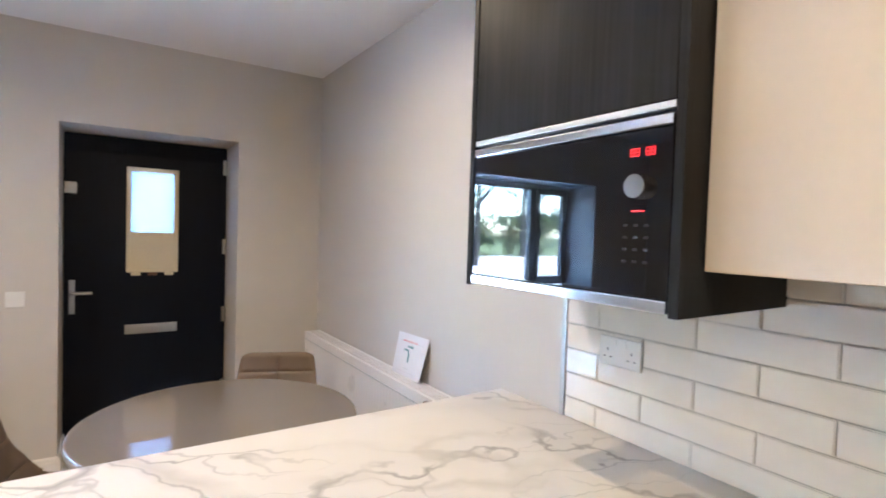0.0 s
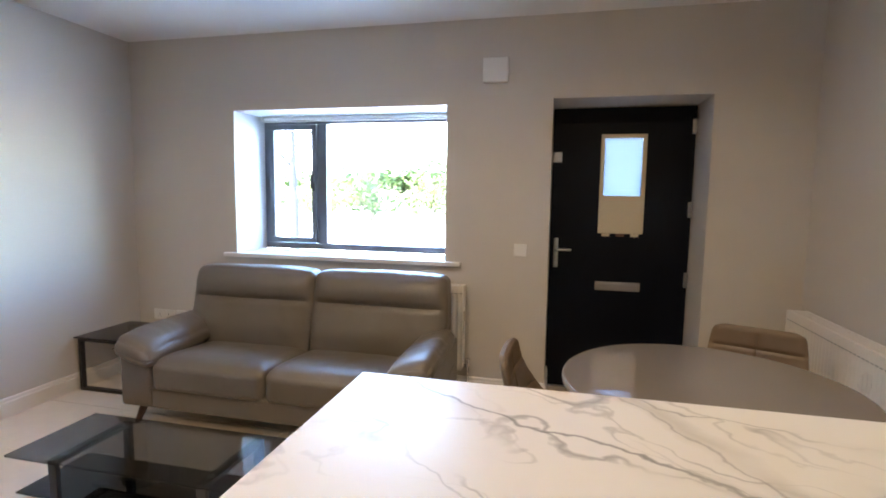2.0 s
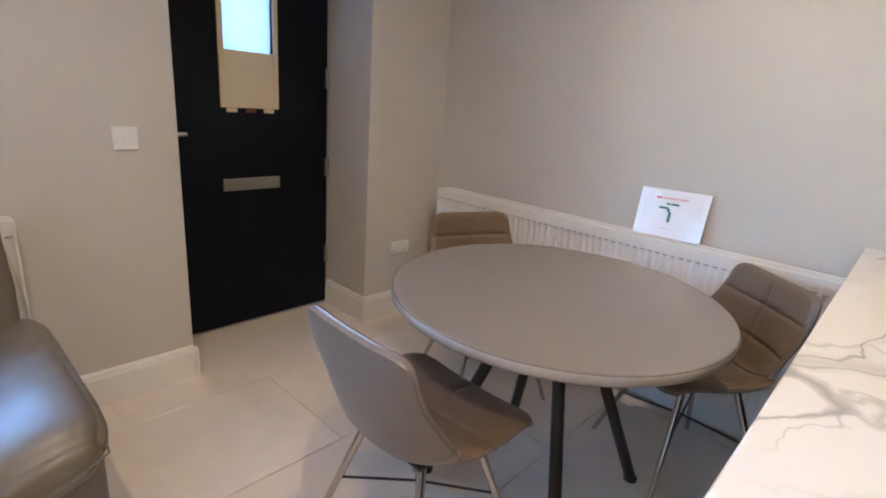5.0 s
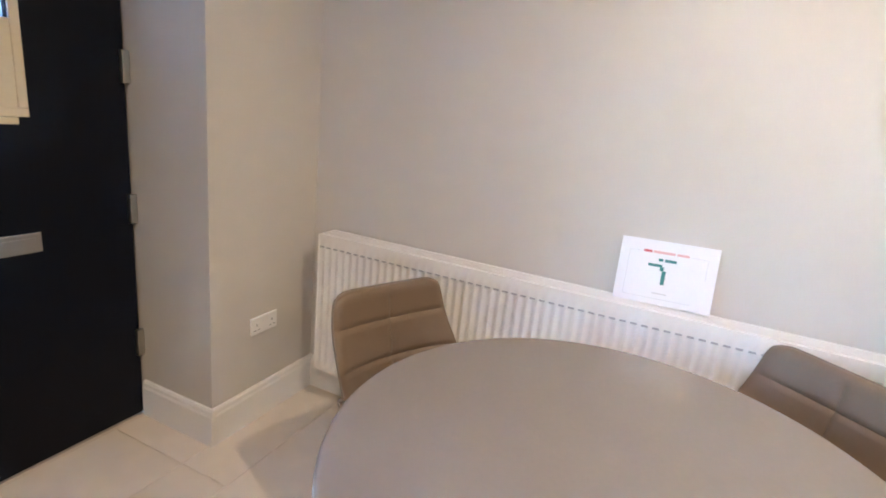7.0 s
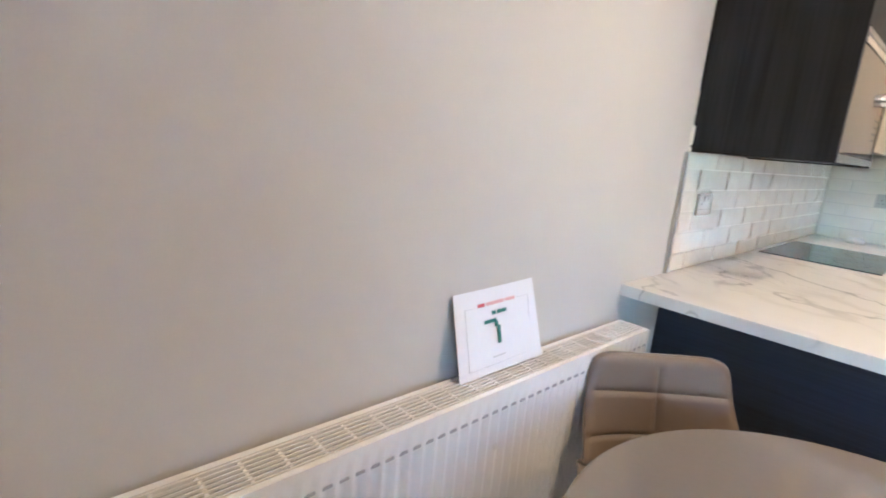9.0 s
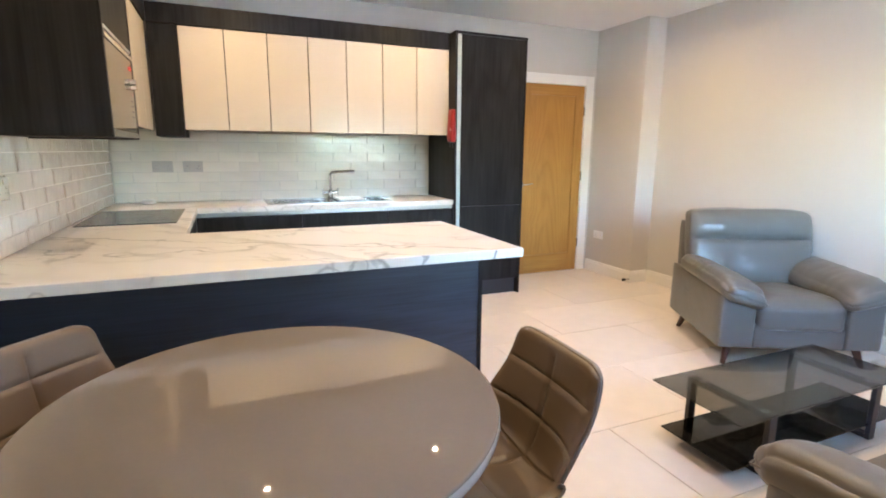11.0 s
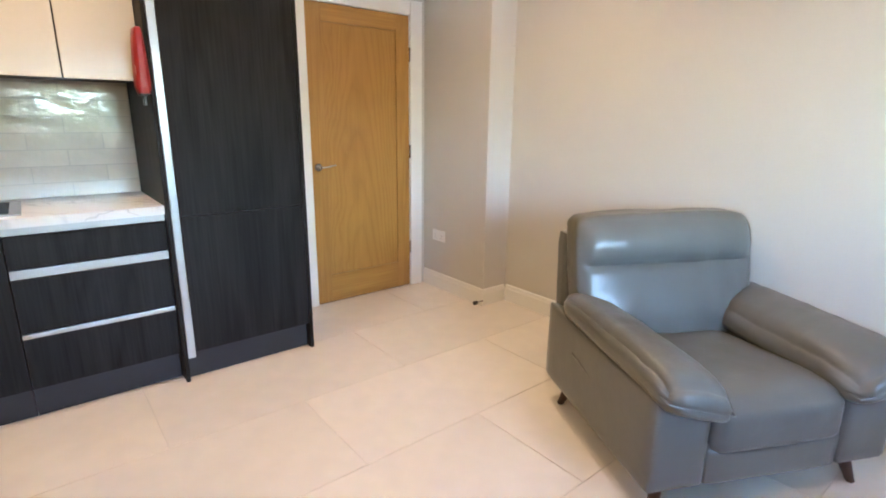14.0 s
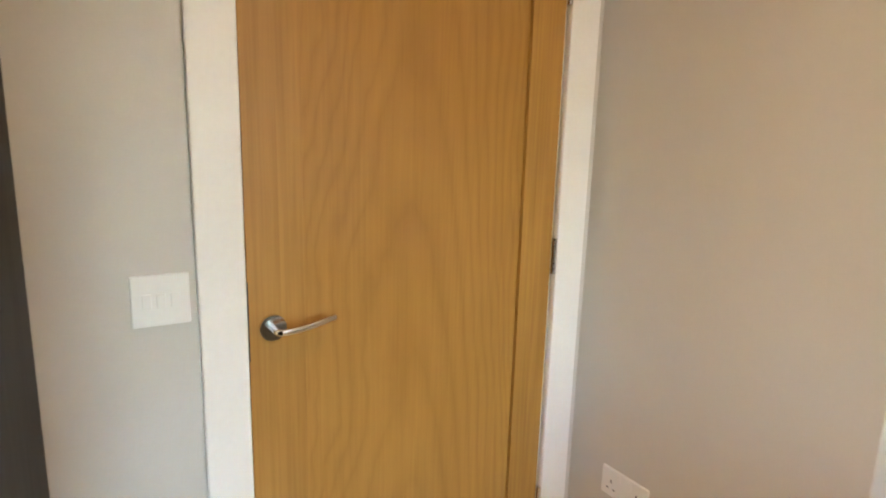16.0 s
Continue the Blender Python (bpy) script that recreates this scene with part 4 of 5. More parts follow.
def settee(t, seats, half, leather, deep=0.0):
    """A padded settee facing -y, its middle at x = 0 and its back at y = deep; half: half its whole width."""
    D = 0.90
    inner = half - 0.225                            # inner face of the arms
    seat_w, back_w = 2 * inner / seats, (2 * half - 0.12) / seats
    put(soft((2 * half - 0.06, D - 0.12, 0.18), 0.025, (0, 0.004, 0), 10, at=(0, -D / 2 - 0.02, 0.205)), "base", leather, t, True)
    put(soft((2 * inner + 0.01, 0.08, 0.145), 0.022, (0, 0.006, 0), 10, at=(0, -D + 0.062, 0.195)), "front_rail", leather, t, True)
    put(soft((2 * half - 0.10, 0.11, 0.72), 0.035, (0, 0.008, 0), 10, lambda p, u: (p.x * (1 - 0.012 * (u.z + 1)), p.y + p.z * 0.11, p.z), at=(0, deep - 0.115, 0.475)), "back_frame", leather, t, True)
    for k in range(seats):
        cx, bx = (k - (seats - 1) / 2) * seat_w, (k - (seats - 1) / 2) * back_w

        def seat_warp(p, u):
            # the front edge rolls over, the middle sags a little
            drop = -0.026 * max(0, -u.y - 0.55) ** 2 / 0.2 if u.z > 0 else 0
            sag = -0.007 * (1 - u.x ** 2) * (1 - u.y ** 2) if u.z > 0 else 0
            return (p.x, p.y, p.z + drop + sag - (0.028 * (u.y + 1) if u.z > 0 else 0))
        put(soft((seat_w - 0.004, 0.66 + deep, 0.215), 0.048, (0.004, 0.010, 0.022), 24, seat_warp, 0.005, (cx, deep / 2 - 0.560, 0.343), seed=k * 3.1 + half), "seat_cushion", leather, t, True)

        def back_warp(p, u):
            y, z = p.y, p.z
            if u.y < 0:
                roll = 0.040 * math.exp(-((z - 0.19) / 0.085) ** 2)
                seam = 0.026 * math.exp(-((z - 0.088) / 0.016) ** 2)
                lumbar = 0.034 * math.exp(-((z + 0.10) / 0.13) ** 2)
                y += (seam - roll) * (1 - abs(u.x) ** 9) - lumbar * (1 - u.x ** 4)
                y += 0.008 * noise.noise(Vector((p.x * 9 + k * 4, z * 5, half))) * (1 - abs(u.x) ** 3)
                # pulled folds where the back meets the arms
                y += 0.011 * noise.noise(Vector((p.x * 16 + k * 3, z * 12 + p.x * s_of(p.x) * 9, half * 2))) * math.exp(-((z + 0.07) / 0.09) ** 2) * abs(u.x)
            top = -0.006 * abs(u.x) ** 5 if u.z > 0.4 else 0
            wide = 1 - 0.015 * max(0, u.z) ** 2 - 0.03 * max(0, -u.z)
            return (p.x * wide, y + p.z * 0.24, z + top)
        bc = put(soft((back_w + 0.006, 0.155, 0.575), 0.040, (0.004, 0.010, 0.012), 30, back_warp, 0.008, (bx, deep - 0.235, 0.634), seed=k * 5.3 + half), "back_cushion", leather, t, True)
        for s in (-1, 1):
            x = bx + s * (back_w / 2 - 0.030)
            put(tube([(x, deep - 0.300 + 0.24 * (z - 0.655), z) for z in [0.47 + 0.43 * i / 12 for i in range(13)]], 0.0026, 6), "seam", leather, bc, True)
    for s in (-1, 1):
        ax = s * (half - 0.112)

        def side_warp(p, u):
            # the top slants down towards the seat, under the pad
            f = (1 - u.y) / 2
            w = 0.90 + 0.09 * f
            top = (0.080 + 0.008 * f - s * p.x * 0.27) * u.z if u.z > 0 else 0
            return (p.x * w + s * 0.004 * f, p.y, p.z - top)
        put(soft((0.226, D + deep - 0.125, 0.430), 0.022, (0.005, 0.004, 0), 16, side_warp, 0.002, (ax, deep / 2 - D / 2 - 0.040, 0.340), seed=s), "side_panel", leather, t, True)
        long = D + deep - 0.215

        def pad_warp(p, u):
            # a plump pillow leaning inwards; its nose rolls over the front
            f = (1 - u.y) / 2                       # 0 at the back, 1 at the front
            nose = max(0, f - 0.72) / 0.28
            w = 0.95 + 0.09 * f - 0.06 * nose ** 3
            up = max(0, min(1, u.z * 1.4 + 0.2))
            crown = 0.030 * (1 - u.x ** 2) * up
            z = p.z * (0.88 + 0.12 * f) + crown + s * p.x * 0.27 + 0.022 * (1 - f) ** 1.3
            z -= (0.012 + 0.020 * up) * nose ** 2
            seam = 0.006 * math.exp(-((p.z + 0.008) / 0.007) ** 2) * max(0, nose - 0.4)
            crease = 0.004 * noise.noise(Vector((p.x * 7, p.y * 20, s * 3 + half))) * (0.4 + abs(u.x)) * up
            hang = -0.012 * nose * (1 - u.x ** 2)
            return (p.x * w * (1 - 2 * seam), p.y + seam + hang, z + crease)
        at = (ax - s * 0.014, deep / 2 - 0.572 - 0.012, 0.483)
        pad = put(soft((0.272, long, 0.126), 0.058, (0.004, 0.012, 0.006), 34, pad_warp, 0.003, at, seed=s * 2.0 + half), "arm_pad", leather, t, True)
        ring = []
        for k in range(31):
            q = -1 + k / 15
            uy = -1 if abs(q) < 0.8 else -1 + (abs(q) - 0.8) * 1.6
            x, y = q * 0.131 if abs(q) < 0.8 else math.copysign(0.128, q), uy * long / 2 - (0.010 if abs(q) < 0.8 else 0)
            ring.append(Vector(pad_warp(Vector((x, y, -0.008)), Vector((q, uy, 0.05)))) + Vector(at))
        put(tube(ring, 0.0028, 6), "seam", leather, pad, True)
        # slanting stitched pleats on the outer side
        put(tube([(s * (half - 0.0045), -0.30 - 0.40 * i / 16, 0.365 - 0.06 * i / 16) for i in range(17)], 0.007, 8), "side_seam", leather, t, True)
        for y, dy in ((-D + 0.105, -0.035), (-0.135, 0.035)):
            x = s * (half - 0.10)
            put(rod(bmesh.new(), (x, y, 0.125), (x + s * 0.035, y + dy, 0.0), 0.027, 0.015, 16), "leg", "darkwood", t, True)
    return t


sofa = thing("sofa", "taupe leather two-seater sofa with padded arms", "sofa", pose(-3.090, -0.195, 0))
settee(sofa, 2, 0.990, "leather")
arm_c = thing("armchair", "leather armchair coloured grey for the window light, with padded arms and dark feet", "armchair", pose(-4.248, -2.546, 0, 0, 0, 153.3) @ Matrix.Translation((0, 0.4675, 0)))
settee(arm_c, 1, 0.495, "leather_daylit", 0.085)


# ---- glass tables ----
def loop(bm, x, y0, y1, z0, z1, w=0.045, t=0.022):
    """A closed flat-bar frame standing across the table at x."""
    for lo, hi in (((x - w / 2, y0, z0), (x + w / 2, y0 + t, z1)), ((x - w / 2, y1 - t, z0), (x + w / 2, y1, z1)),
                   ((x - w / 2, y0 + t, z0), (x + w / 2, y1 - t, z0 + t)), ((x - w / 2, y0 + t, z1 - t), (x + w / 2, y1 - t, z1))):
        add_box(bm, lo, hi)


ct = thing("coffee_table", "low two-tier smoked glass coffee table with black frame", "coffee table")
for cx in (-2.83, -3.575):
    bm = bmesh.new()
    loop(bm, cx, -1.925, -1.515, 0.0, 0.279)
    bmesh.ops.bevel(bm, geom=bm.edges[:], offset=0.002, segments=1, affect="EDGES")
    put(bm, "leg_frame", "black", ct, True)
put(boxes(((-3.797, -1.955, 0.280), (-2.612, -1.503, 0.290)), bevel=0.0025), "glass_top", "smoke", ct, True)
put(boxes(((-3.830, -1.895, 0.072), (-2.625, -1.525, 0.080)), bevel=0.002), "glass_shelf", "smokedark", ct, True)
put(boxes(((-3.575, -1.74, 0.050), (-2.83, -1.68, 0.071)), bevel=0.002), "stretcher", "black", ct, True)
for cx in (-2.83, -3.575):
    for cy in (-1.86, -1.56):
        put(rod(bmesh.new(), (cx, cy, 0.2792), (cx, cy, 0.2798), 0.018, n=18), "glass_pad", "alu", ct, True)

st = thing("side_table", "small black metal side table with smoked glass top", "side table")
for cy in (-0.69, -0.255):
    bm = bmesh.new()
    for lo, hi in (((-4.835, cy, 0), (-4.813, cy + 0.035, 0.388)), ((-4.457, cy, 0), (-4.435, cy + 0.035, 0.388)), ((-4.813, cy, 0), (-4.457, cy + 0.035, 0.022)), ((-4.813, cy, 0.366), (-4.457, cy + 0.035, 0.388))):
        add_box(bm, lo, hi)
    put(bm, "leg_frame", "black", st)
put(boxes(((-4.85, -0.71, 0.389), (-4.42, -0.21, 0.399)), bevel=0.0025), "glass_top", "smoke", st, True)

# ---- dining table ----
dt = thing("dining_table", "round taupe glossy dining table on dark legs", "dining table", pose(-0.898, -1.504, -0.0135) @ Matrix.Diagonal((1.028, 1.028, 1, 1)))
put(lathe([(0.02, 0.712), (0.508, 0.712), (0.520, 0.715), (0.526, 0.722), (0.5275, 0.732), (0.5265, 0.742), (0.525, 0.7445), (0.02, 0.7445)], 96), "table_board", "tablerim", dt, True)
put(lathe([(0.01, 0.745), (0.5245, 0.745), (0.5240, 0.7475), (0.5225, 0.7492), (0.519, 0.7503), (0.515, 0.7506), (0.513, 0.7506), (0.01, 0.7506)], 96), "glass_top", "table", dt, True)
put(lathe([(0.10, 0.685), (0.16, 0.695), (0.16, 0.7145)], 32), "hub", "black", dt, True)
for k in range(4):
    a = radians(45 + 90 * k)
    c, s = math.cos(a), math.sin(a)
    put(tube(bend([(0.10 * c, 0.10 * s, 0.70), (0.13 * c, 0.13 * s, 0.62), (0.37 * c, 0.37 * s, 0.026)], 0.05), 0.020, 12), "leg", "black", dt, True)
    put(rod(bmesh.new(), (0.372 * c, 0.372 * s, 0.0135), (0.372 * c, 0.372 * s, 0.026), 0.024, n=14), "foot", "black", dt, True)


# ---- dining chairs ----
def chair_section(v):
    """Depth and height of the shell's middle line: v runs 0 at the seat's front to 1 at the top of the back."""
    pts = [(-0.225, 0.452), (-0.14, 0.468), (-0.02, 0.452), (0.10, 0.445), (0.165, 0.468), (0.196, 0.53), (0.218, 0.615), (0.238, 0.705), (0.252, 0.792)]
    f = v * (len(pts) - 1)
    i = min(int(f), len(pts) - 2)
    t = f - i
    g = [pts[max(0, i - 1)], pts[i], pts[i + 1], pts[min(len(pts) - 1, i + 2)]]
    out = []
    for k in (0, 1):
        a, b, c, d = (q[k] for q in g)
        out.append(0.5 * (2 * b + (c - a) * t + (2 * a - 5 * b + 4 * c - d) * t * t + (3 * b - a - 3 * c + d) * t ** 3))
    return out


def build_chair():
    c = thing("dining_chair", "taupe faux-leather bucket chair with stitched squares", "chair", group="chairs round the dining table")
    nu, nv = 36, 72

    def point(u, v, off):
        y, z = chair_section(v)
        y2, z2 = chair_section(min(1, v + 0.01))
        y1, z1 = chair_section(max(0, v - 0.01))
        ty, tz = y2 - y1, z2 - z1
        k = math.hypot(ty, tz)
        ny, nz = -tz / k, ty / k                       # towards the sitter
        wide = 0.233 + 0.016 * math.sin(min(1, v / 0.55) * math.pi) - 0.034 * max(0, v - 0.5) ** 1.4 / 0.38
        edge = 1 - max(0, v - 0.90) ** 2 * 4 * (abs(u) ** 3)
        wing = (0.074 if v < 0.72 else 0.074 * (1 - (v - 0.72) / 0.40)) * math.exp(-((v - 0.52) / 0.26) ** 2) + 0.012
        lift = wing * abs(u) ** 2.6
        corner = 0.016 * max(0, v - 0.93) / 0.07 * max(0, abs(u) - 0.70) ** 2 / 0.09
        corner0 = 0.030 * max(0, 0.08 - v) / 0.08 * max(0, abs(u) - 0.70) ** 2 / 0.09
        return Vector((u * wide * edge, y + ny * (lift + off), z + nz * (lift + off) - corner)) + Vector((0, corner0, 0))

    def pad(u, v):
        """Stitched squares: puffy between the seams."""
        p = 1.0
        for s in (0.0,):
            p *= 1 - math.exp(-((u - s) / 0.025) ** 2) * (0.7 if 0.05 < v < 0.95 else 0)
        for s in (0.24, 0.44, 0.68, 0.85):
            p *= 1 - 0.75 * math.exp(-((v - s) / 0.008) ** 2)
        rim = min(1, (1 - abs(u)) / 0.12) * min(1, v / 0.04) * min(1, (1 - v) / 0.04)
        return 0.010 + 0.012 * p * rim ** 0.5

    def sheet(f0, f1):
        bm = bmesh.new()
        sides = []
        for f in (f0, f1):
            sides.append([[bm.verts.new(point(-1 + 2 * i / nu, j / nv, f(-1 + 2 * i / nu, j / nv))) for i in range(nu + 1)] for j in range(nv + 1)])
        a, b = sides
        for j in range(nv):
            for i in range(nu):
                bm.faces.new((a[j][i], a[j][i + 1], a[j + 1][i + 1], a[j + 1][i]))
                bm.faces.new((b[j][i], b[j + 1][i], b[j + 1][i + 1], b[j][i + 1]))
        ring = [(j, 0) for j in range(nv)] + [(nv, i) for i in range(nu)] + [(j, nu) for j in range(nv, 0, -1)] + [(0, i) for i in range(nu, 0, -1)]
        for k, (j, i) in enumerate(ring):
            j2, i2 = ring[(k + 1) % len(ring)]
            bm.faces.new((a[j][i], a[j2][i2], b[j2][i2], b[j][i]))
        return bm

    put(sheet(lambda u, v: 0.004, pad), "upholstery", "chair", c, True)
    put(sheet(lambda u, v: -0.016 + 0.010 * abs(u) ** 6, lambda u, v: 0.0035), "shell", "shell", c, True)
    edge = [point(u, v, 0.004) for u, v in [(-1, j / 40) for j in range(41)] + [(-1 + i / 15, 1) for i in range(1, 31)] + [(1, 1 - j / 40) for j in range(1, 41)]]
    put(tube(edge, 0.0042, 6), "piping", "shell", c, True)
    put(boxes(((-0.13, -0.12, 0.412), (0.13, 0.12, 0.426)), bevel=0.003), "mount", "black", c, True)
    for sx in (-1, 1):
        for sy in (-1, 1):
            bm = rod(bmesh.new(), (sx * 0.115, sy * 0.10, 0.418), (sx * 0.235, sy * 0.215, 0.0), 0.013, 0.009, 12)
            put(bm, "leg", "steel", c, True)
    put(tube([(-0.172, -0.155, 0.22), (0.0, 0.0, 0.235), (0.172, 0.155, 0.22)], 0.004, 6), "stretcher", "black", c, True)
    put(tube([(0.172, -0.155, 0.22), (0.0, 0.0, 0.228), (-0.172, 0.155, 0.22)], 0.004, 6), "stretcher", "black", c, True)
    return c


def facing(x, y, dx, dy):
    """A pose whose back-rest middle is at (x, y), looking along (dx, dy)."""
    a = math.degrees(math.atan2(dx, -dy))
    return pose(x, y, 0, 0, 0, a) @ Matrix.Translation((0, -0.25, 0))


ch = build_chair()
ch.matrix_basis = facing(-1.676, -1.430, 1.0, -0.03)
copy_thing(ch, facing(-0.465, -0.745, -0.39, -0.92))
copy_thing(ch, facing(-0.245, -2.010, -0.76, 0.65))

# ---- kitchen: worktops ----
TOP, THK = 0.915, 0.040


def worktop(label, lo, hi):
    t = put(boxes((lo + (TOP - THK,), hi + (TOP,)), bevel=0.003), "worktop", "marble", None, True)
    return tagged(t, label, "worktop")


worktop("white marble-effect worktop with grey veins on the peninsula", (-2.026, -3.150), (-0.001, -2.200))
worktop("white marble-effect worktop round the black hob", (-0.613, -4.385), (-0.001, -3.151))

SX0, SX1, SY0, SY1 = -2.13, -1.12, -4.90, -4.47        # sink cut-out


def holed_plate(xs, ys, z0, z1):
    """A slab over four xs and four ys with its middle cell cut out."""
    bm = bmesh.new()
    v = [[[bm.verts.new((x, y, z)) for z in (z0, z1)] for y in ys] for x in xs]
    cells = [(i, j) for i in range(3) for j in range(3) if (i, j) != (1, 1)]
    for i, j in cells:
        for k in (0, 1):
            bm.faces.new((v[i][j][k], v[i + 1][j][k], v[i + 1][j + 1][k], v[i][j + 1][k]))
        for (a, b), (c, d), (p, q) in (((i, j), (i + 1, j), (i, j - 1)), ((i, j + 1), (i + 1, j + 1), (i, j + 1)), ((i, j), (i, j + 1), (i - 1, j)), ((i + 1, j), (i + 1, j + 1), (i + 1, j))):
            if (p, q) not in cells:
                bm.faces.new((v[a][b][0], v[c][d][0], v[c][d][1], v[a][b][1]))
    return bm


wt = put(holed_plate((-2.664, SX0, SX1, -0.001), (BW + 0.001, SY0, SY1, -4.386), TOP - THK, TOP), "worktop", "marble")
tagged(wt, "white marble-effect worktop under the sink wall", "worktop")

# ---- peninsula body ----
pb = thing("peninsula_unit", "dark wood-grain peninsula set back under a breakfast-bar overhang", "kitchen unit")
# same laminate as the other units, with window light in its colour
put(boxes(((-1.978, -2.563, 0.0), (-0.002, -2.543, TOP - THK - 0.001)), bevel=0.0015), "back_panel", "darkx_lit", pb, True)
put(boxes(((-2.001, -3.10, 0.0), (-1.979, -2.540, TOP - THK - 0.001)), bevel=0.002), "end_panel", "dark", pb, True)
put(boxes(((-1.978, -3.08, 0.15), (-0.62, -2.564, TOP - THK - 0.002))), "carcass", "dark", pb)
put(boxes(((-1.978, -3.03, 0.0), (-0.62, -2.564, 0.149))), "plinth", "kick", pb)
for k in range(2):
    x0 = -1.976 + k * 0.679
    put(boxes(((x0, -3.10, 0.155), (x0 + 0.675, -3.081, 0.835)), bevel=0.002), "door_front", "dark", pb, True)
put(boxes(((-1.978, -3.095, 0.840), (-0.62, -3.082, 0.872))), "grip_rail", "alu", pb)

# ---- base units on the radiator wall and the sink wall ----
bu = thing("base_unit", "dark wood-grain base unit under the hob", "kitchen unit")
put(boxes(((-0.575, -4.38, 0.15), (-0.002, -3.11, TOP - THK - 0.002))), "carcass", "dark", bu)
put(boxes(((-0.53, -4.38, 0.0), (-0.002, -3.11, 0.149))), "plinth", "kick", bu)
for y0, y1 in ((-3.60, -3.115), (-4.375, -3.604)):
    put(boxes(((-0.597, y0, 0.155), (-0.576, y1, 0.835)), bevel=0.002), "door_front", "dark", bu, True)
put(boxes(((-0.59, -4.375, 0.84), (-0.576, -3.115, 0.872))), "grip_rail", "alu", bu)

FY = -4.402


def base_unit(label, x0, x1, fronts):
    u = thing("base_unit", label, "kitchen unit")
    put(boxes(((x0, BW + 0.002, 0.15), (x1, FY - 0.021, TOP - THK - 0.002))), "carcass", "dark", u)
    put(boxes(((x0, BW + 0.002, 0.0), (x1, FY - 0.06, 0.149))), "plinth", "kick", u)
    put(boxes(((x0, FY - 0.018, 0.842), (x1, FY - 0.004, 0.872)), bevel=0.002), "grip_rail", "alu", u, True, "satin aluminium grip rail")
    for z0, z1 in fronts:
        # darker laminate copy stands in for the weaker light back here
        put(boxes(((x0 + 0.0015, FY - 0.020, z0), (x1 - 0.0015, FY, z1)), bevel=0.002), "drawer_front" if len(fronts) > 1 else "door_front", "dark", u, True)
    if len(fronts) > 1:
        for z, tall in ((0.656, 0.038), (0.389, 0.020)):
            put(boxes(((x0 + 0.002, FY - 0.018, z), (x1 - 0.002, FY + 0.001, z + tall)), bevel=0.002), "grip_rail", "alu", u, True)
    return u


base_unit("dark wood-grain drawer unit with aluminium grip rails", -2.663, -2.065, [(0.699, 0.838), (0.413, 0.652), (0.155, 0.386)])
base_unit("dark wood-grain sink base unit with plain door", -2.063, -1.36, [(0.155, 0.838)])
base_unit("dark wood-grain base unit with plain door", -1.358, -0.60, [(0.155, 0.838)])

# ---- tall fridge housing ----
tu = thing("tall_unit", "tall dark wood-grain fridge housing with aluminium strip", "tall unit")
TF, TZ = -4.372, 2.310
put(boxes(((-2.684, BW + 0.002, 0.0), (-2.665, TF + 0.002, TZ)), bevel=0.0015), "side_panel", "dark", tu, True)
put(boxes(((-3.364, BW + 0.002, 0.0), (-3.344, TF + 0.002, TZ)), bevel=0.0015), "side_panel", "dark", tu, True)
put(boxes(((-3.343, BW + 0.002, 0.155), (-2.685, TF - 0.03, TZ))), "carcass", "dark", tu)
put(boxes(((-3.343, BW + 0.002, 0.0), (-2.685, TF - 0.05, 0.15))), "plinth", "kick", tu)
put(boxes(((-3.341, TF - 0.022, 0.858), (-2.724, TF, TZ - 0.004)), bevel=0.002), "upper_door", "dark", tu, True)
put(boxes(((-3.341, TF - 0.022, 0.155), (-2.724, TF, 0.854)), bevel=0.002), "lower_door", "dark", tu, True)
put(boxes(((-2.722, TF - 0.018, 0.125), (-2.6855, TF - 0.001, TZ - 0.004)), bevel=0.003), "grip_strip", "alu", tu, True, "vertical satin aluminium grip strip")
put(boxes(((-3.366, BW + 0.002, TZ + 0.0005), (-2.663, TF + 0.004, TZ + 0.020)), bevel=0.002), "top_panel", "dark", tu, True)

# ---- wall cabinets on the sink wall ----
CF, CZ0, CZ1 = -4.500, 1.478, 2.195
for k in range(7):
    x1 = -0.573 - k * 0.2985
    x0 = x1 - 0.2965
    c = thing("wall_cabinet", "cream gloss handleless wall cabinet over the sink", "wall cabinet", group="wall cabinets over the sink")
    put(boxes(((x0, BW + 0.002, CZ0 + 0.012), (x1, CF - 0.022, CZ1))), "body", "dark", c)
    put(boxes(((x0 + 0.001, CF - 0.020, CZ0), (x1 - 0.0035, CF, CZ1 - 0.003)), bevel=0.0018), "door", "cream", c, True)
sr = thing("cabinet_surround", "dark wood-grain fascia round the cream wall cabinets", "fascia")
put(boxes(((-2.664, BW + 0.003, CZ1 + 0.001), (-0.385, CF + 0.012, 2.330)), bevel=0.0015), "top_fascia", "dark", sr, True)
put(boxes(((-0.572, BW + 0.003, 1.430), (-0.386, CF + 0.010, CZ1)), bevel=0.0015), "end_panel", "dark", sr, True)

# ---- microwave housing and cream cabinets on the radiator wall ----
mh = thing("microwave_housing", "dark wood-grain wall housing round the built-in microwave", "wall cabinet")
MX = -0.432
put(boxes(((MX - 0.014, -2.566, 1.380), (-0.002, -2.546, 2.330)), bevel=0.0015), "end_panel", "dark", mh, True)
put(boxes(((MX - 0.014, -3.196, 1.380), (-0.002, -3.176, 2.330)), bevel=0.0015), "end_panel", "dark", mh, True)
put(boxes(((MX + 0.06, -3.175, 1.385), (-0.002, -2.567, 2.329))), "carcass", "dark", mh)
put(boxes(((MX - 0.012, -3.174, 1.787), (MX + 0.010, -2.568, 2.326)), bevel=0.002), "flap_door", "dark", mh, True)
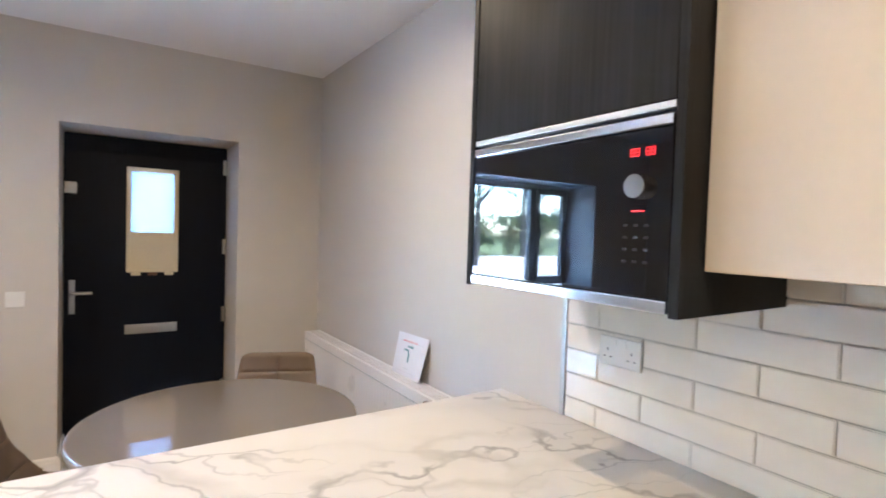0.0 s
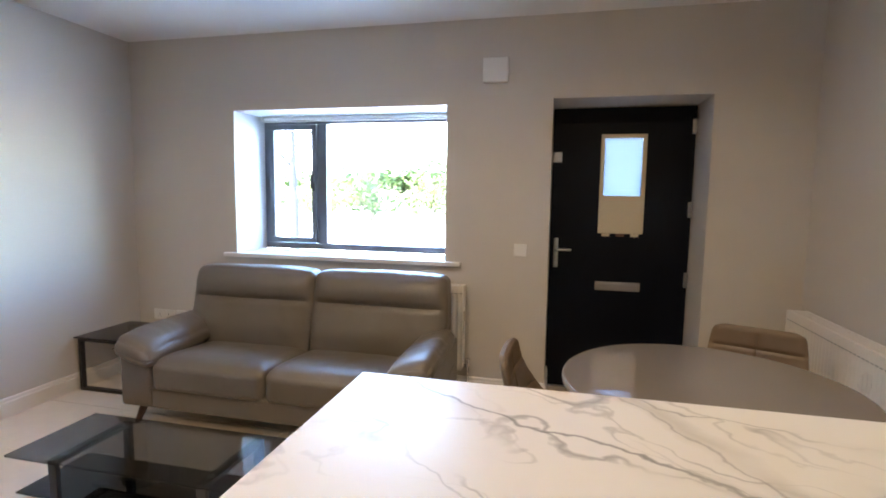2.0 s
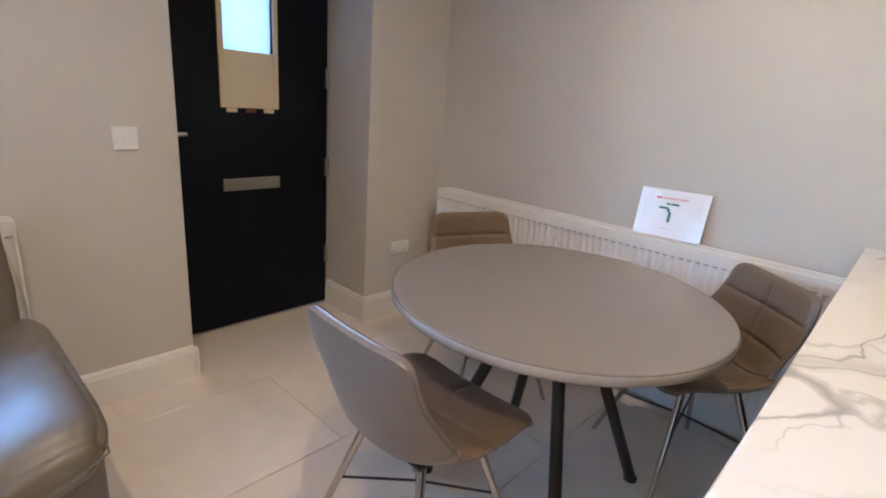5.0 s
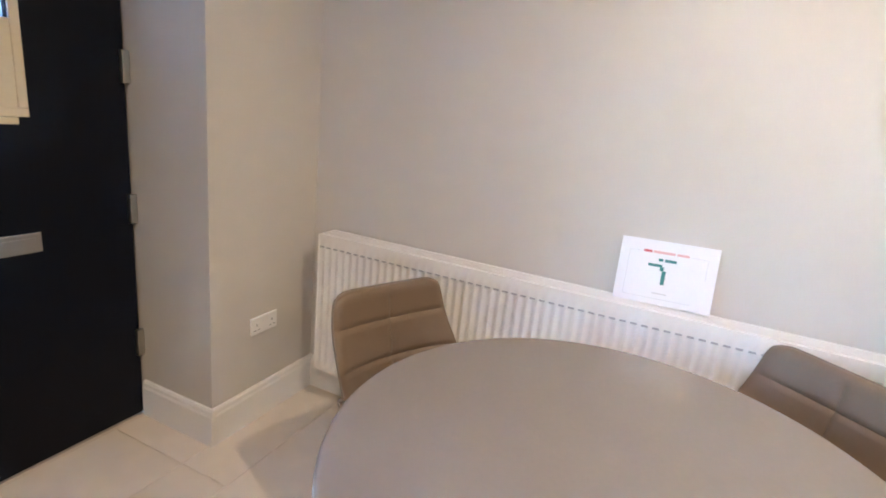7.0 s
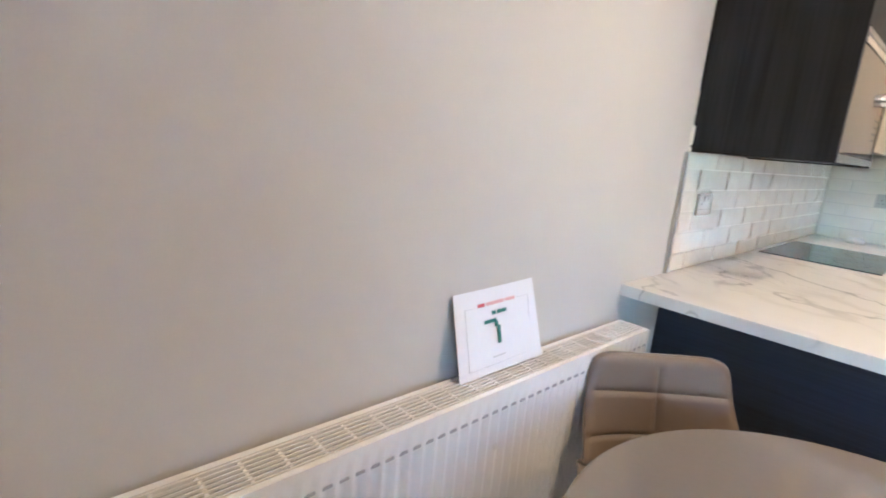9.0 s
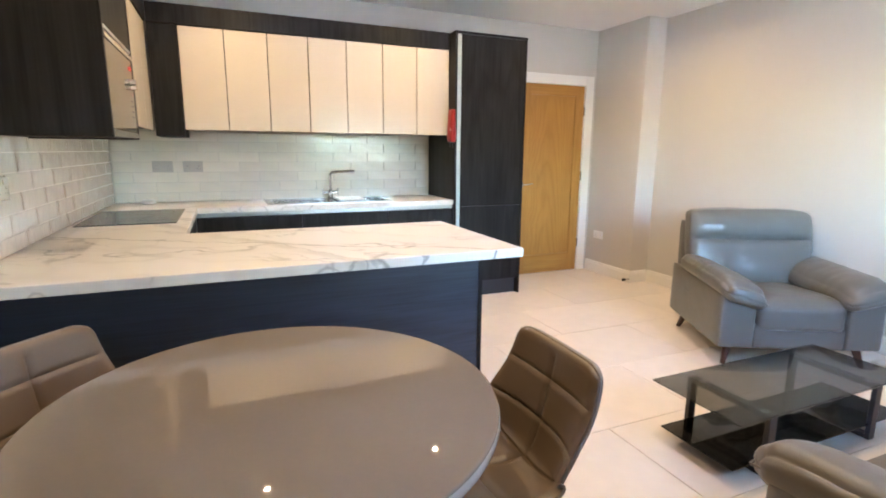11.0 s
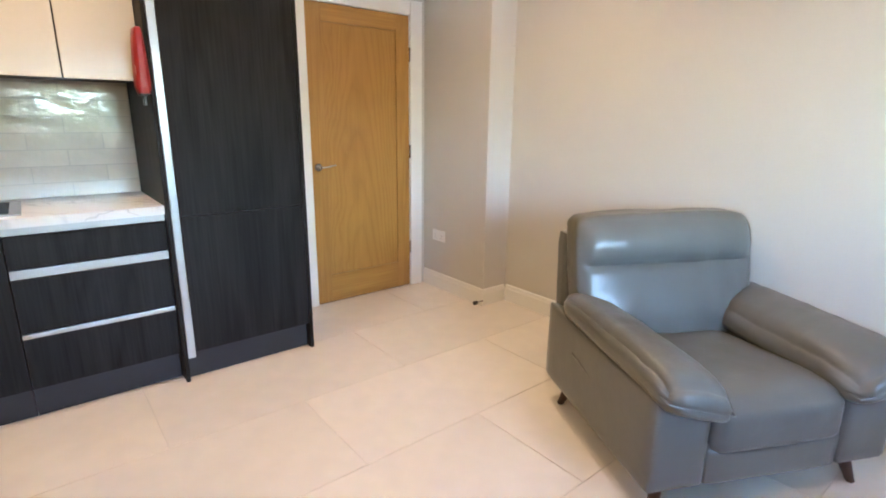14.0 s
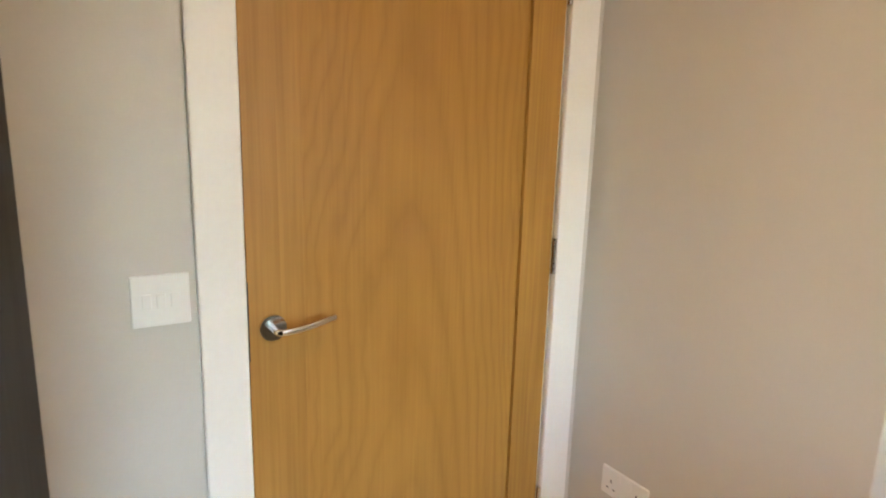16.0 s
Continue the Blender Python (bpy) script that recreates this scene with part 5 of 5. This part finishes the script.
put(boxes(((MX - 0.0125, -3.174, 1.771), (MX + 0.008, -2.568, 1.7855)), bevel=0.002), "flap_grip", "alu", mh, True, "thin satin aluminium grip edge")
mw = thing("microwave", "built-in black glass microwave with steel trim strips", "microwave")
put(boxes(((MX + 0.006, -3.174, 1.388), (MX + 0.058, -2.568, 1.7705)), bevel=0.001), "body", "black", mw)
put(boxes(((MX - 0.012, -3.172, 1.412), (MX + 0.005, -2.570, 1.738)), bevel=0.002), "door_glass", "mirror", mw, True)
put(boxes(((MX - 0.016, -3.172, 1.740), (MX + 0.005, -2.570, 1.761)), bevel=0.003), "top_trim", "chrome", mw, True)
put(boxes(((MX - 0.016, -3.172, 1.386), (MX + 0.005, -2.570, 1.411)), bevel=0.003), "bottom_trim", "chrome", mw, True)
kn = put(rod(bmesh.new(), (MX - 0.012, -3.106, 1.628), (MX - 0.034, -3.106, 1.628), 0.025, 0.023, 32), "knob", "chrome", mw, True, "round brushed steel knob")
for k in range(5):
    if k != 2:
        y = -3.085 - k * 0.0115
        bm = boxes(((MX - 0.0128, y - 0.0045, 1.688), (MX - 0.0122, y - 0.0030, 1.704)), ((MX - 0.0128, y + 0.0030, 1.688), (MX - 0.0122, y + 0.0045, 1.704)),
                   ((MX - 0.0128, y - 0.0030, 1.7025), (MX - 0.0122, y + 0.0030, 1.704)), ((MX - 0.0128, y - 0.0030, 1.688), (MX - 0.0122, y + 0.0030, 1.6895)), ((MX - 0.0128, y - 0.0030, 1.6953), (MX - 0.0122, y + 0.0030, 1.6968)))
        put(bm, "display_digit", "led", mw)
put(boxes(((MX - 0.0128, -3.117, 1.5795), (MX - 0.0122, -3.088, 1.582))), "indicator", "led", mw)
for r in range(4):
    for c in range(3):
        put(boxes(((MX - 0.0127, -3.128 + c * 0.024, 1.478 + r * 0.024), (MX - 0.0122, -3.118 + c * 0.024, 1.483 + r * 0.024))), "button_mark", "kick", mw)

for k in range(4):
    y1 = -3.198 - k * 0.325
    y0 = y1 - 0.323
    c = thing("wall_cabinet", "cream gloss handleless wall cabinet beside the microwave", "wall cabinet", group="wall cabinets beside the microwave")
    put(boxes(((-0.350, y0, CZ0), (-0.002, y1, CZ1))), "body", "dark", c)
    put(boxes(((-0.372, y0 + 0.001, CZ0 - 0.010), (-0.352, y1 - 0.003, CZ1 - 0.003)), bevel=0.0018), "door", "cream", c, True)
sf = thing("cabinet_surround", "dark wood-grain fascia over the side wall cabinets", "fascia")
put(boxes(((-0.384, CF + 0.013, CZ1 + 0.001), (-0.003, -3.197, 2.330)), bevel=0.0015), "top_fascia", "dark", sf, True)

# ---- hob, sink, tap ----
hb = thing("hob", "black ceramic glass hob set in the worktop", "hob")
put(boxes(((-0.540, -4.325, TOP + 0.0005), (-0.035, -3.585, TOP + 0.006)), bevel=0.0015), "glass_plate", "hob", hb, True)
for cx, cy, r in ((-0.17, -3.75, 0.09), (-0.40, -3.77, 0.075), (-0.28, -3.96, 0.105), (-0.17, -4.16, 0.075), (-0.40, -4.15, 0.09)):
    bm = bmesh.new()
    n = 40
    a = [[bm.verts.new((cx + q * math.cos(k * math.tau / n), cy + q * math.sin(k * math.tau / n), TOP + 0.0064)) for k in range(n)] for q in (r, r - 0.0025)]
    for k in range(n):
        bm.faces.new((a[0][k], a[0][(k + 1) % n], a[1][(k + 1) % n], a[1][k]))
    put(bm, "cooking_zone", "slot", hb)

sk = thing("sink", "inset stainless steel sink with ribbed drainer", "sink")
rim = boxes(((SX0 - 0.012, SY0 - 0.012, TOP + 0.0005), (SX1 + 0.012, SY0 + 0.03, TOP + 0.005)), ((SX0 - 0.012, SY1 - 0.03, TOP + 0.0005), (SX1 + 0.012, SY1 + 0.012, TOP + 0.005)),
            ((SX0 - 0.012, SY0 + 0.03, TOP + 0.0005), (SX0 + 0.03, SY1 - 0.03, TOP + 0.005)), ((-1.665, SY0 + 0.03, TOP + 0.0005), (-1.60, SY1 - 0.03, TOP + 0.005)), ((SX1 - 0.03, SY0 + 0.03, TOP + 0.0005), (SX1 + 0.012, SY1 - 0.03, TOP + 0.005)))
put(rim, "rim", "steel", sk)
bx0, bx1, by0, by1 = SX0 + 0.03, -1.665, SY0 + 0.03, SY1 - 0.03
put(boxes(((bx0 - 0.004, by0, TOP - 0.16), (bx0, by1, TOP + 0.0004)), ((bx1, by0, TOP - 0.16), (bx1 + 0.004, by1, TOP + 0.0004)), ((bx0, by0 - 0.004, TOP - 0.16), (bx1, by0, TOP + 0.0004)), ((bx0, by1, TOP - 0.16), (bx1, by1 + 0.004, TOP + 0.0004)), ((bx0, by0, TOP - 0.164), (bx1, by1, TOP - 0.16))), "bowl", "steel", sk)
put(boxes(((-1.60, SY0 + 0.03, TOP - 0.012), (SX1 - 0.03, SY1 - 0.03, TOP - 0.006)), *[((-1.56, SY0 + 0.05 + k * 0.045, TOP - 0.0061), (SX1 - 0.06, SY0 + 0.062 + k * 0.045, TOP - 0.001)) for k in range(8)]), "drainer", "steel", sk)
put(lathe([(0.012, 0.0), (0.034, 0.0), (0.034, 0.004), (0.012, 0.006)], 24), "waste", "chrome", sk, True).matrix_basis = pose((bx0 + bx1) / 2, (by0 + by1) / 2, TOP - 0.16)

tp = thing("kitchen_tap", "chrome mixer tap with swivel spout and cross handles", "tap", pose(-1.675, -4.872, TOP + 0.005))
put(lathe([(0.028, 0.0), (0.028, 0.006), (0.022, 0.012), (0.020, 0.05), (0.024, 0.062), (0.018, 0.075), (0.014, 0.08)], 24), "base", "chrome", tp, True)
put(tube(bend([(0, 0, 0.075), (0, 0, 0.215), (-0.05, 0.02, 0.232), (-0.20, 0.10, 0.238)], 0.035, 8), 0.012, 12), "spout", "chrome", tp, True)
for s in (-1, 1):
    hn = put(rod(bmesh.new(), (0, 0, 0.045), (s * 0.062, 0, 0.056), 0.011, 0.013, 14), "valve_arm", "chrome", tp, True)
    for q in range(4):
        a = q * math.pi / 2 + 0.4
        put(rod(bmesh.new(), (s * 0.062, 0, 0.058), (s * 0.066, 0.030 * math.cos(a), 0.058 + 0.030 * math.sin(a)), 0.007, 0.006, 10), "handle_spoke", "chrome", hn, True)
put(soft((0.09, 0.06, 0.035), 0.014, (0.004, 0.004, 0.004), 6, at=(-0.26, -4.80, TOP + 0.019)), "dish_cloth", "white", None, True)
tagged(bpy.data.objects["dish_cloth"], "small folded white cloth on the worktop corner", "cloth")
dish = thing("washing_board", "white plastic tray standing over the sink bowl", "tray")
put(boxes(((-1.93, SY0 + 0.05, TOP + 0.0055), (-1.70, SY1 - 0.12, TOP + 0.016)), bevel=0.004), "tray", "white", dish, True)

# ---- fire blanket ----
fb = thing("fire_blanket", "red vinyl fire blanket pouch hung on the tall unit", "fire blanket", pose(-2.664, -4.385, 1.415))
put(soft((0.038, 0.092, 0.275), 0.010, (0.008, 0.002, 0.0), 10, lambda p, u: (p.x * (1.0 - 0.25 * u.z), p.y, p.z), 0.004, (0.024, 0, 0.140)), "pouch", "red", fb, True)
put(boxes(((0.047, -0.022, 0.04), (0.0505, 0.036, 0.12)), bevel=0.001), "label_panel", "paper", fb, True)
put(boxes(((0.008, -0.043, -0.004), (0.042, 0.043, 0.014)), bevel=0.003), "binding", "black", fb, True)
for dy in (-0.028, 0.028):
    put(boxes(((0.022, dy - 0.01, -0.045), (0.026, dy + 0.01, 0.012)), bevel=0.001), "pull_tape", "black", fb, True)

# ---- outside ----
gr = structure(put(boxes(((-300, -300, -0.35), (300, 300, -0.115))), "ground", "grass"), "rough grass reaching to the horizon", "ground")
structure(put(boxes(((-60, Y1 + 0.001, -0.2), (40, 23.0, -0.10))), "forecourt", "concrete"), "pale sunlit concrete forecourt before the house", "forecourt")
structure(put(boxes(((-60, 23.0, -0.2), (40, 23.15, 0.02)), bevel=0.02), "kerb", "concrete"), "pale concrete kerb along the forecourt", "kerb")


def crown(n, centre, spread, size, rng):
    """Many small leaves in uneven clumps."""
    clumps = [(Vector((rng.gauss(0, 0.55) * spread[0], rng.gauss(0, 0.55) * spread[1], rng.gauss(0, 0.5) * spread[2])), rng.uniform(0.22, 0.45)) for _ in range(16)]
    verts, faces = [], []
    for _ in range(n):
        c, s = rng.choice(clumps)
        p = Vector(centre) + c + Vector((rng.gauss(0, s) * spread[0], rng.gauss(0, s) * spread[1], rng.gauss(0, s) * spread[2])) * 0.6
        a = Vector((rng.gauss(0, 1), rng.gauss(0, 1), rng.gauss(0, 0.6))).normalized()
        b = a.cross(Vector((rng.gauss(0, 1), rng.gauss(0, 1), rng.gauss(0, 1)))).normalized()
        l = size * rng.uniform(0.6, 1.4)
        i = len(verts)
        verts += [p - a * l, p + b * l * 0.4, p + a * l, p - b * l * 0.4]
        faces.append((i, i + 1, i + 2, i + 3))
    return verts, faces


def leaves(name, data, mat, parent):
    me = bpy.data.meshes.new(name)
    me.from_pydata([tuple(v) for v in data[0]], [], data[1])
    me.materials.append(MAT[mat])
    ob = new(name, me)
    ob.parent = parent
    return ob


def tree(label, x, y, h, r, mat, seed, n=2600, slim=0.5):
    rng = random.Random(seed)
    t = thing("tree", label, "tree", pose(x, y, -0.115))
    bm = bmesh.new()
    lean = Vector((rng.uniform(-0.3, 0.3), rng.uniform(-0.3, 0.3), 0))
    rod(bm, (0, 0, 0), lean * 0.4 + Vector((0, 0, h * 0.4)), h * 0.018, h * 0.012, 10)
    rod(bm, lean * 0.4 + Vector((0, 0, h * 0.4)), lean + Vector((0, 0, h * 0.8)), h * 0.012, h * 0.004, 8)
    tips = []
    for k in range(11):
        a = k * 2.4 + rng.uniform(-0.4, 0.4)
        z0 = h * rng.uniform(0.28, 0.7)
        tip = Vector((math.cos(a) * r * rng.uniform(0.5, 0.95), math.sin(a) * r * rng.uniform(0.5, 0.95), z0 + h * rng.uniform(0.12, 0.28)))
        root = lean * (z0 / h) + Vector((0, 0, z0))
        mid = (root + tip) / 2 + Vector((0, 0, -h * 0.02))
        rod(bm, root, mid, h * 0.006, h * 0.004, 6)
        rod(bm, mid, tip, h * 0.004, h * 0.0015, 6)
        tips.append(tip)
    put(bm, "trunk", "bark", t, True)
    verts, faces = [], []
    for tip in tips + [lean + Vector((0, 0, h * 0.85))]:
        v, f = crown(n // 12, tip, (r * 0.42, r * 0.42, h * 0.11), 0.075, rng)
        k = len(verts)
        verts += v
        faces += [tuple(i + k for i in q) for q in f]
    leaves("crown", (verts, faces), mat, t)
    return t


def shrub(label, x, y, w, h, mat, seed, n=1500):
    rng = random.Random(seed)
    t = thing("shrub", label, "shrub", pose(x, y, -0.115))
    bm = bmesh.new()
    for k in range(7):
        a = k * 0.9 + rng.uniform(-0.2, 0.2)
        rod(bm, (0.1 * math.cos(a), 0.1 * math.sin(a), 0), (w * 0.38 * math.cos(a), w * 0.38 * math.sin(a), h * rng.uniform(0.5, 0.85)), 0.03, 0.008, 6)
    put(bm, "stems", "bark", t, True)
    leaves("foliage", crown(n, (0, 0, h * 0.5), (w * 0.5, w * 0.45, h * 0.36), 0.085, rng), mat, t)
    return t


tree("slim young tree with thin grey trunk on the forecourt edge", -7.4, 7.0, 6.4, 1.3, "leafdark", 3, 1700)
tree("leafy green tree beyond the forecourt", -15.0, 16.5, 9.5, 3.0, "leafdark", 4, 5200)
tree("leafy green tree beyond the forecourt", -20.5, 18.0, 10.0, 3.2, "leafdark", 8, 5200)
tree("leafy green tree beyond the forecourt", -25.5, 24.5, 11.0, 3.6, "leafdark", 15, 5200)
rs = random.Random(11)
for k in range(13):
    shrub("yellow-green garden shrub on the far verge", -30 + k * 2.9 + rs.uniform(-0.8, 0.8), 25.5 + rs.uniform(0, 3.5), rs.uniform(2.6, 4.2), rs.uniform(2.4, 4.4), "leafdark" if k % 4 == 2 else "leaf", 20 + k, 3000)
hd = tagged(leaves("far_woods", crown(20000, (-18, 46, 2.9), (30, 3, 2.4), 0.34, random.Random(77)), "leafdark", None), "distant green woods along the horizon", "woods", kind="stuff")

# ---- floor tiles ----
tile_mesh = {}


def floor_tile(x0, x1, y0, y1):
    g = 0.0015
    sx, sy = round(x1 - x0 - g * 2, 4), round(y1 - y0 - g * 2, 4)
    if sx < 0.02 or sy < 0.02:
        return
    if (sx, sy) not in tile_mesh:
        bm = boxes(((-sx / 2, -sy / 2, -0.0035), (sx / 2, sy / 2, 0.0)))
        bmesh.ops.bevel(bm, geom=[e for e in bm.edges if all(v.co.z > -0.001 for v in e.verts)], offset=0.0012, segments=1, affect="EDGES")
        me = bpy.data.meshes.new("floor_tile")
        bm.to_mesh(me)
        bm.free()
        me.materials.append(MAT["floor"])
        tile_mesh[(sx, sy)] = me
    ob = new("floor_tile", tile_mesh[(sx, sy)])
    ob.parent = floor
    ob.matrix_basis = pose((x0 + x1) / 2, (y0 + y1) / 2, 0)


for row in range(-4, 8):
    y0 = -3.840 + 0.59 * row
    y1 = y0 + 0.59
    off = -3.065 if row % 2 == 0 else -3.065 - 0.59
    for col in range(-3, 4):
        x0 = off + 1.18 * col
        a, b = max(x0, LW), min(x0 + 1.18, 0)
        c, d = max(y0, BW), min(y1, FW)
        if b - a > 0.03 and d - c > 0.03:
            floor_tile(a, b, c, d)
        a, b = max(x0, DX0), min(x0 + 1.18, DX1)
        c, d = max(y0, FW), min(y1, DY)
        if b - a > 0.03 and d - c > 0.03:
            floor_tile(a, b, c, d)

# ---- splashback tiles ----
wall_tiles = {}


def splash(parent, origin, along, out, length, height, shift):
    """Rows of glazed tiles, half a tile over in every second row."""
    PW, PH, g = 0.3165, 0.0823, 0.0019
    rows = int(math.ceil(height / PH))
    for r in range(rows):
        s = -0.026 - ((r + shift) % 2) * PW / 2
        while s < length:
            a, b = max(0, s), min(length, s + PW)
            s += PW
            c, d = max(0, r * PH - 0.010), min(height, (r + 1) * PH - 0.010)
            w, h = round(b - a - 2 * g, 4), round(d - c - 2 * g, 4)
            if w < 0.012 or h < 0.012:
                continue
            if (w, h) not in wall_tiles:
                bm = boxes(((-w / 2, 0.0, -h / 2), (w / 2, 0.0085, h / 2)))
                bmesh.ops.bevel(bm, geom=[e for e in bm.edges if all(v.co.y > 0.001 for v in e.verts)], offset=0.003, segments=2, affect="EDGES")
                me = bpy.data.meshes.new("tile")
                bm.to_mesh(me)
                bm.free()
                me.materials.append(MAT["tile"])
                me.polygons.foreach_set("use_smooth", [True] * len(me.polygons))
                me.set_sharp_from_angle(angle=radians(50))
                wall_tiles[(w, h)] = me
            ob = new("tile", wall_tiles[(w, h)])
            ob.parent = parent
            px = Vector(origin) + Vector((*along, 0)) * (a + b) / 2 + Vector((0, 0, (c + d) / 2))
            tilt = Matrix.Rotation(random.uniform(-0.014, 0.014), 4, "X") @ Matrix.Rotation(random.uniform(-0.009, 0.009), 4, "Z")
            ob.matrix_basis = Matrix(((along[0], out[0], 0, px.x), (along[1], out[1], 0, px.y), (0, 0, 1, px.z), (0, 0, 0, 1))) @ tilt


sb = structure(put(boxes(((-0.004, BW + 0.001, TOP + 0.001), (-0.0005, -2.54, 1.60))), "splashback_1", "tilegrout"), "glazed off-white metro tiles behind the hob", "splashback")
splash(sb, (-0.004, -2.54, TOP + 0.002), (0, -1), (-1, 0), 2.40, 0.56, 1)
sb2 = structure(put(boxes(((-2.663, BW + 0.0005, TOP + 0.001), (-0.005, BW + 0.004, 1.55))), "splashback_2", "tilegrout"), "glazed off-white metro tiles behind the sink", "splashback")
splash(sb2, (-0.014, BW + 0.004, TOP + 0.002), (-1, 0), (0, 1), 2.648, 0.56, 1)
structure(slab("trim", (-0.014, -2.5395, TOP + 0.001), (-0.0005, -2.5190, 1.379), "alu", bevel=0.002), "satin metal edge trim of the tiled splashback", "tile trim")
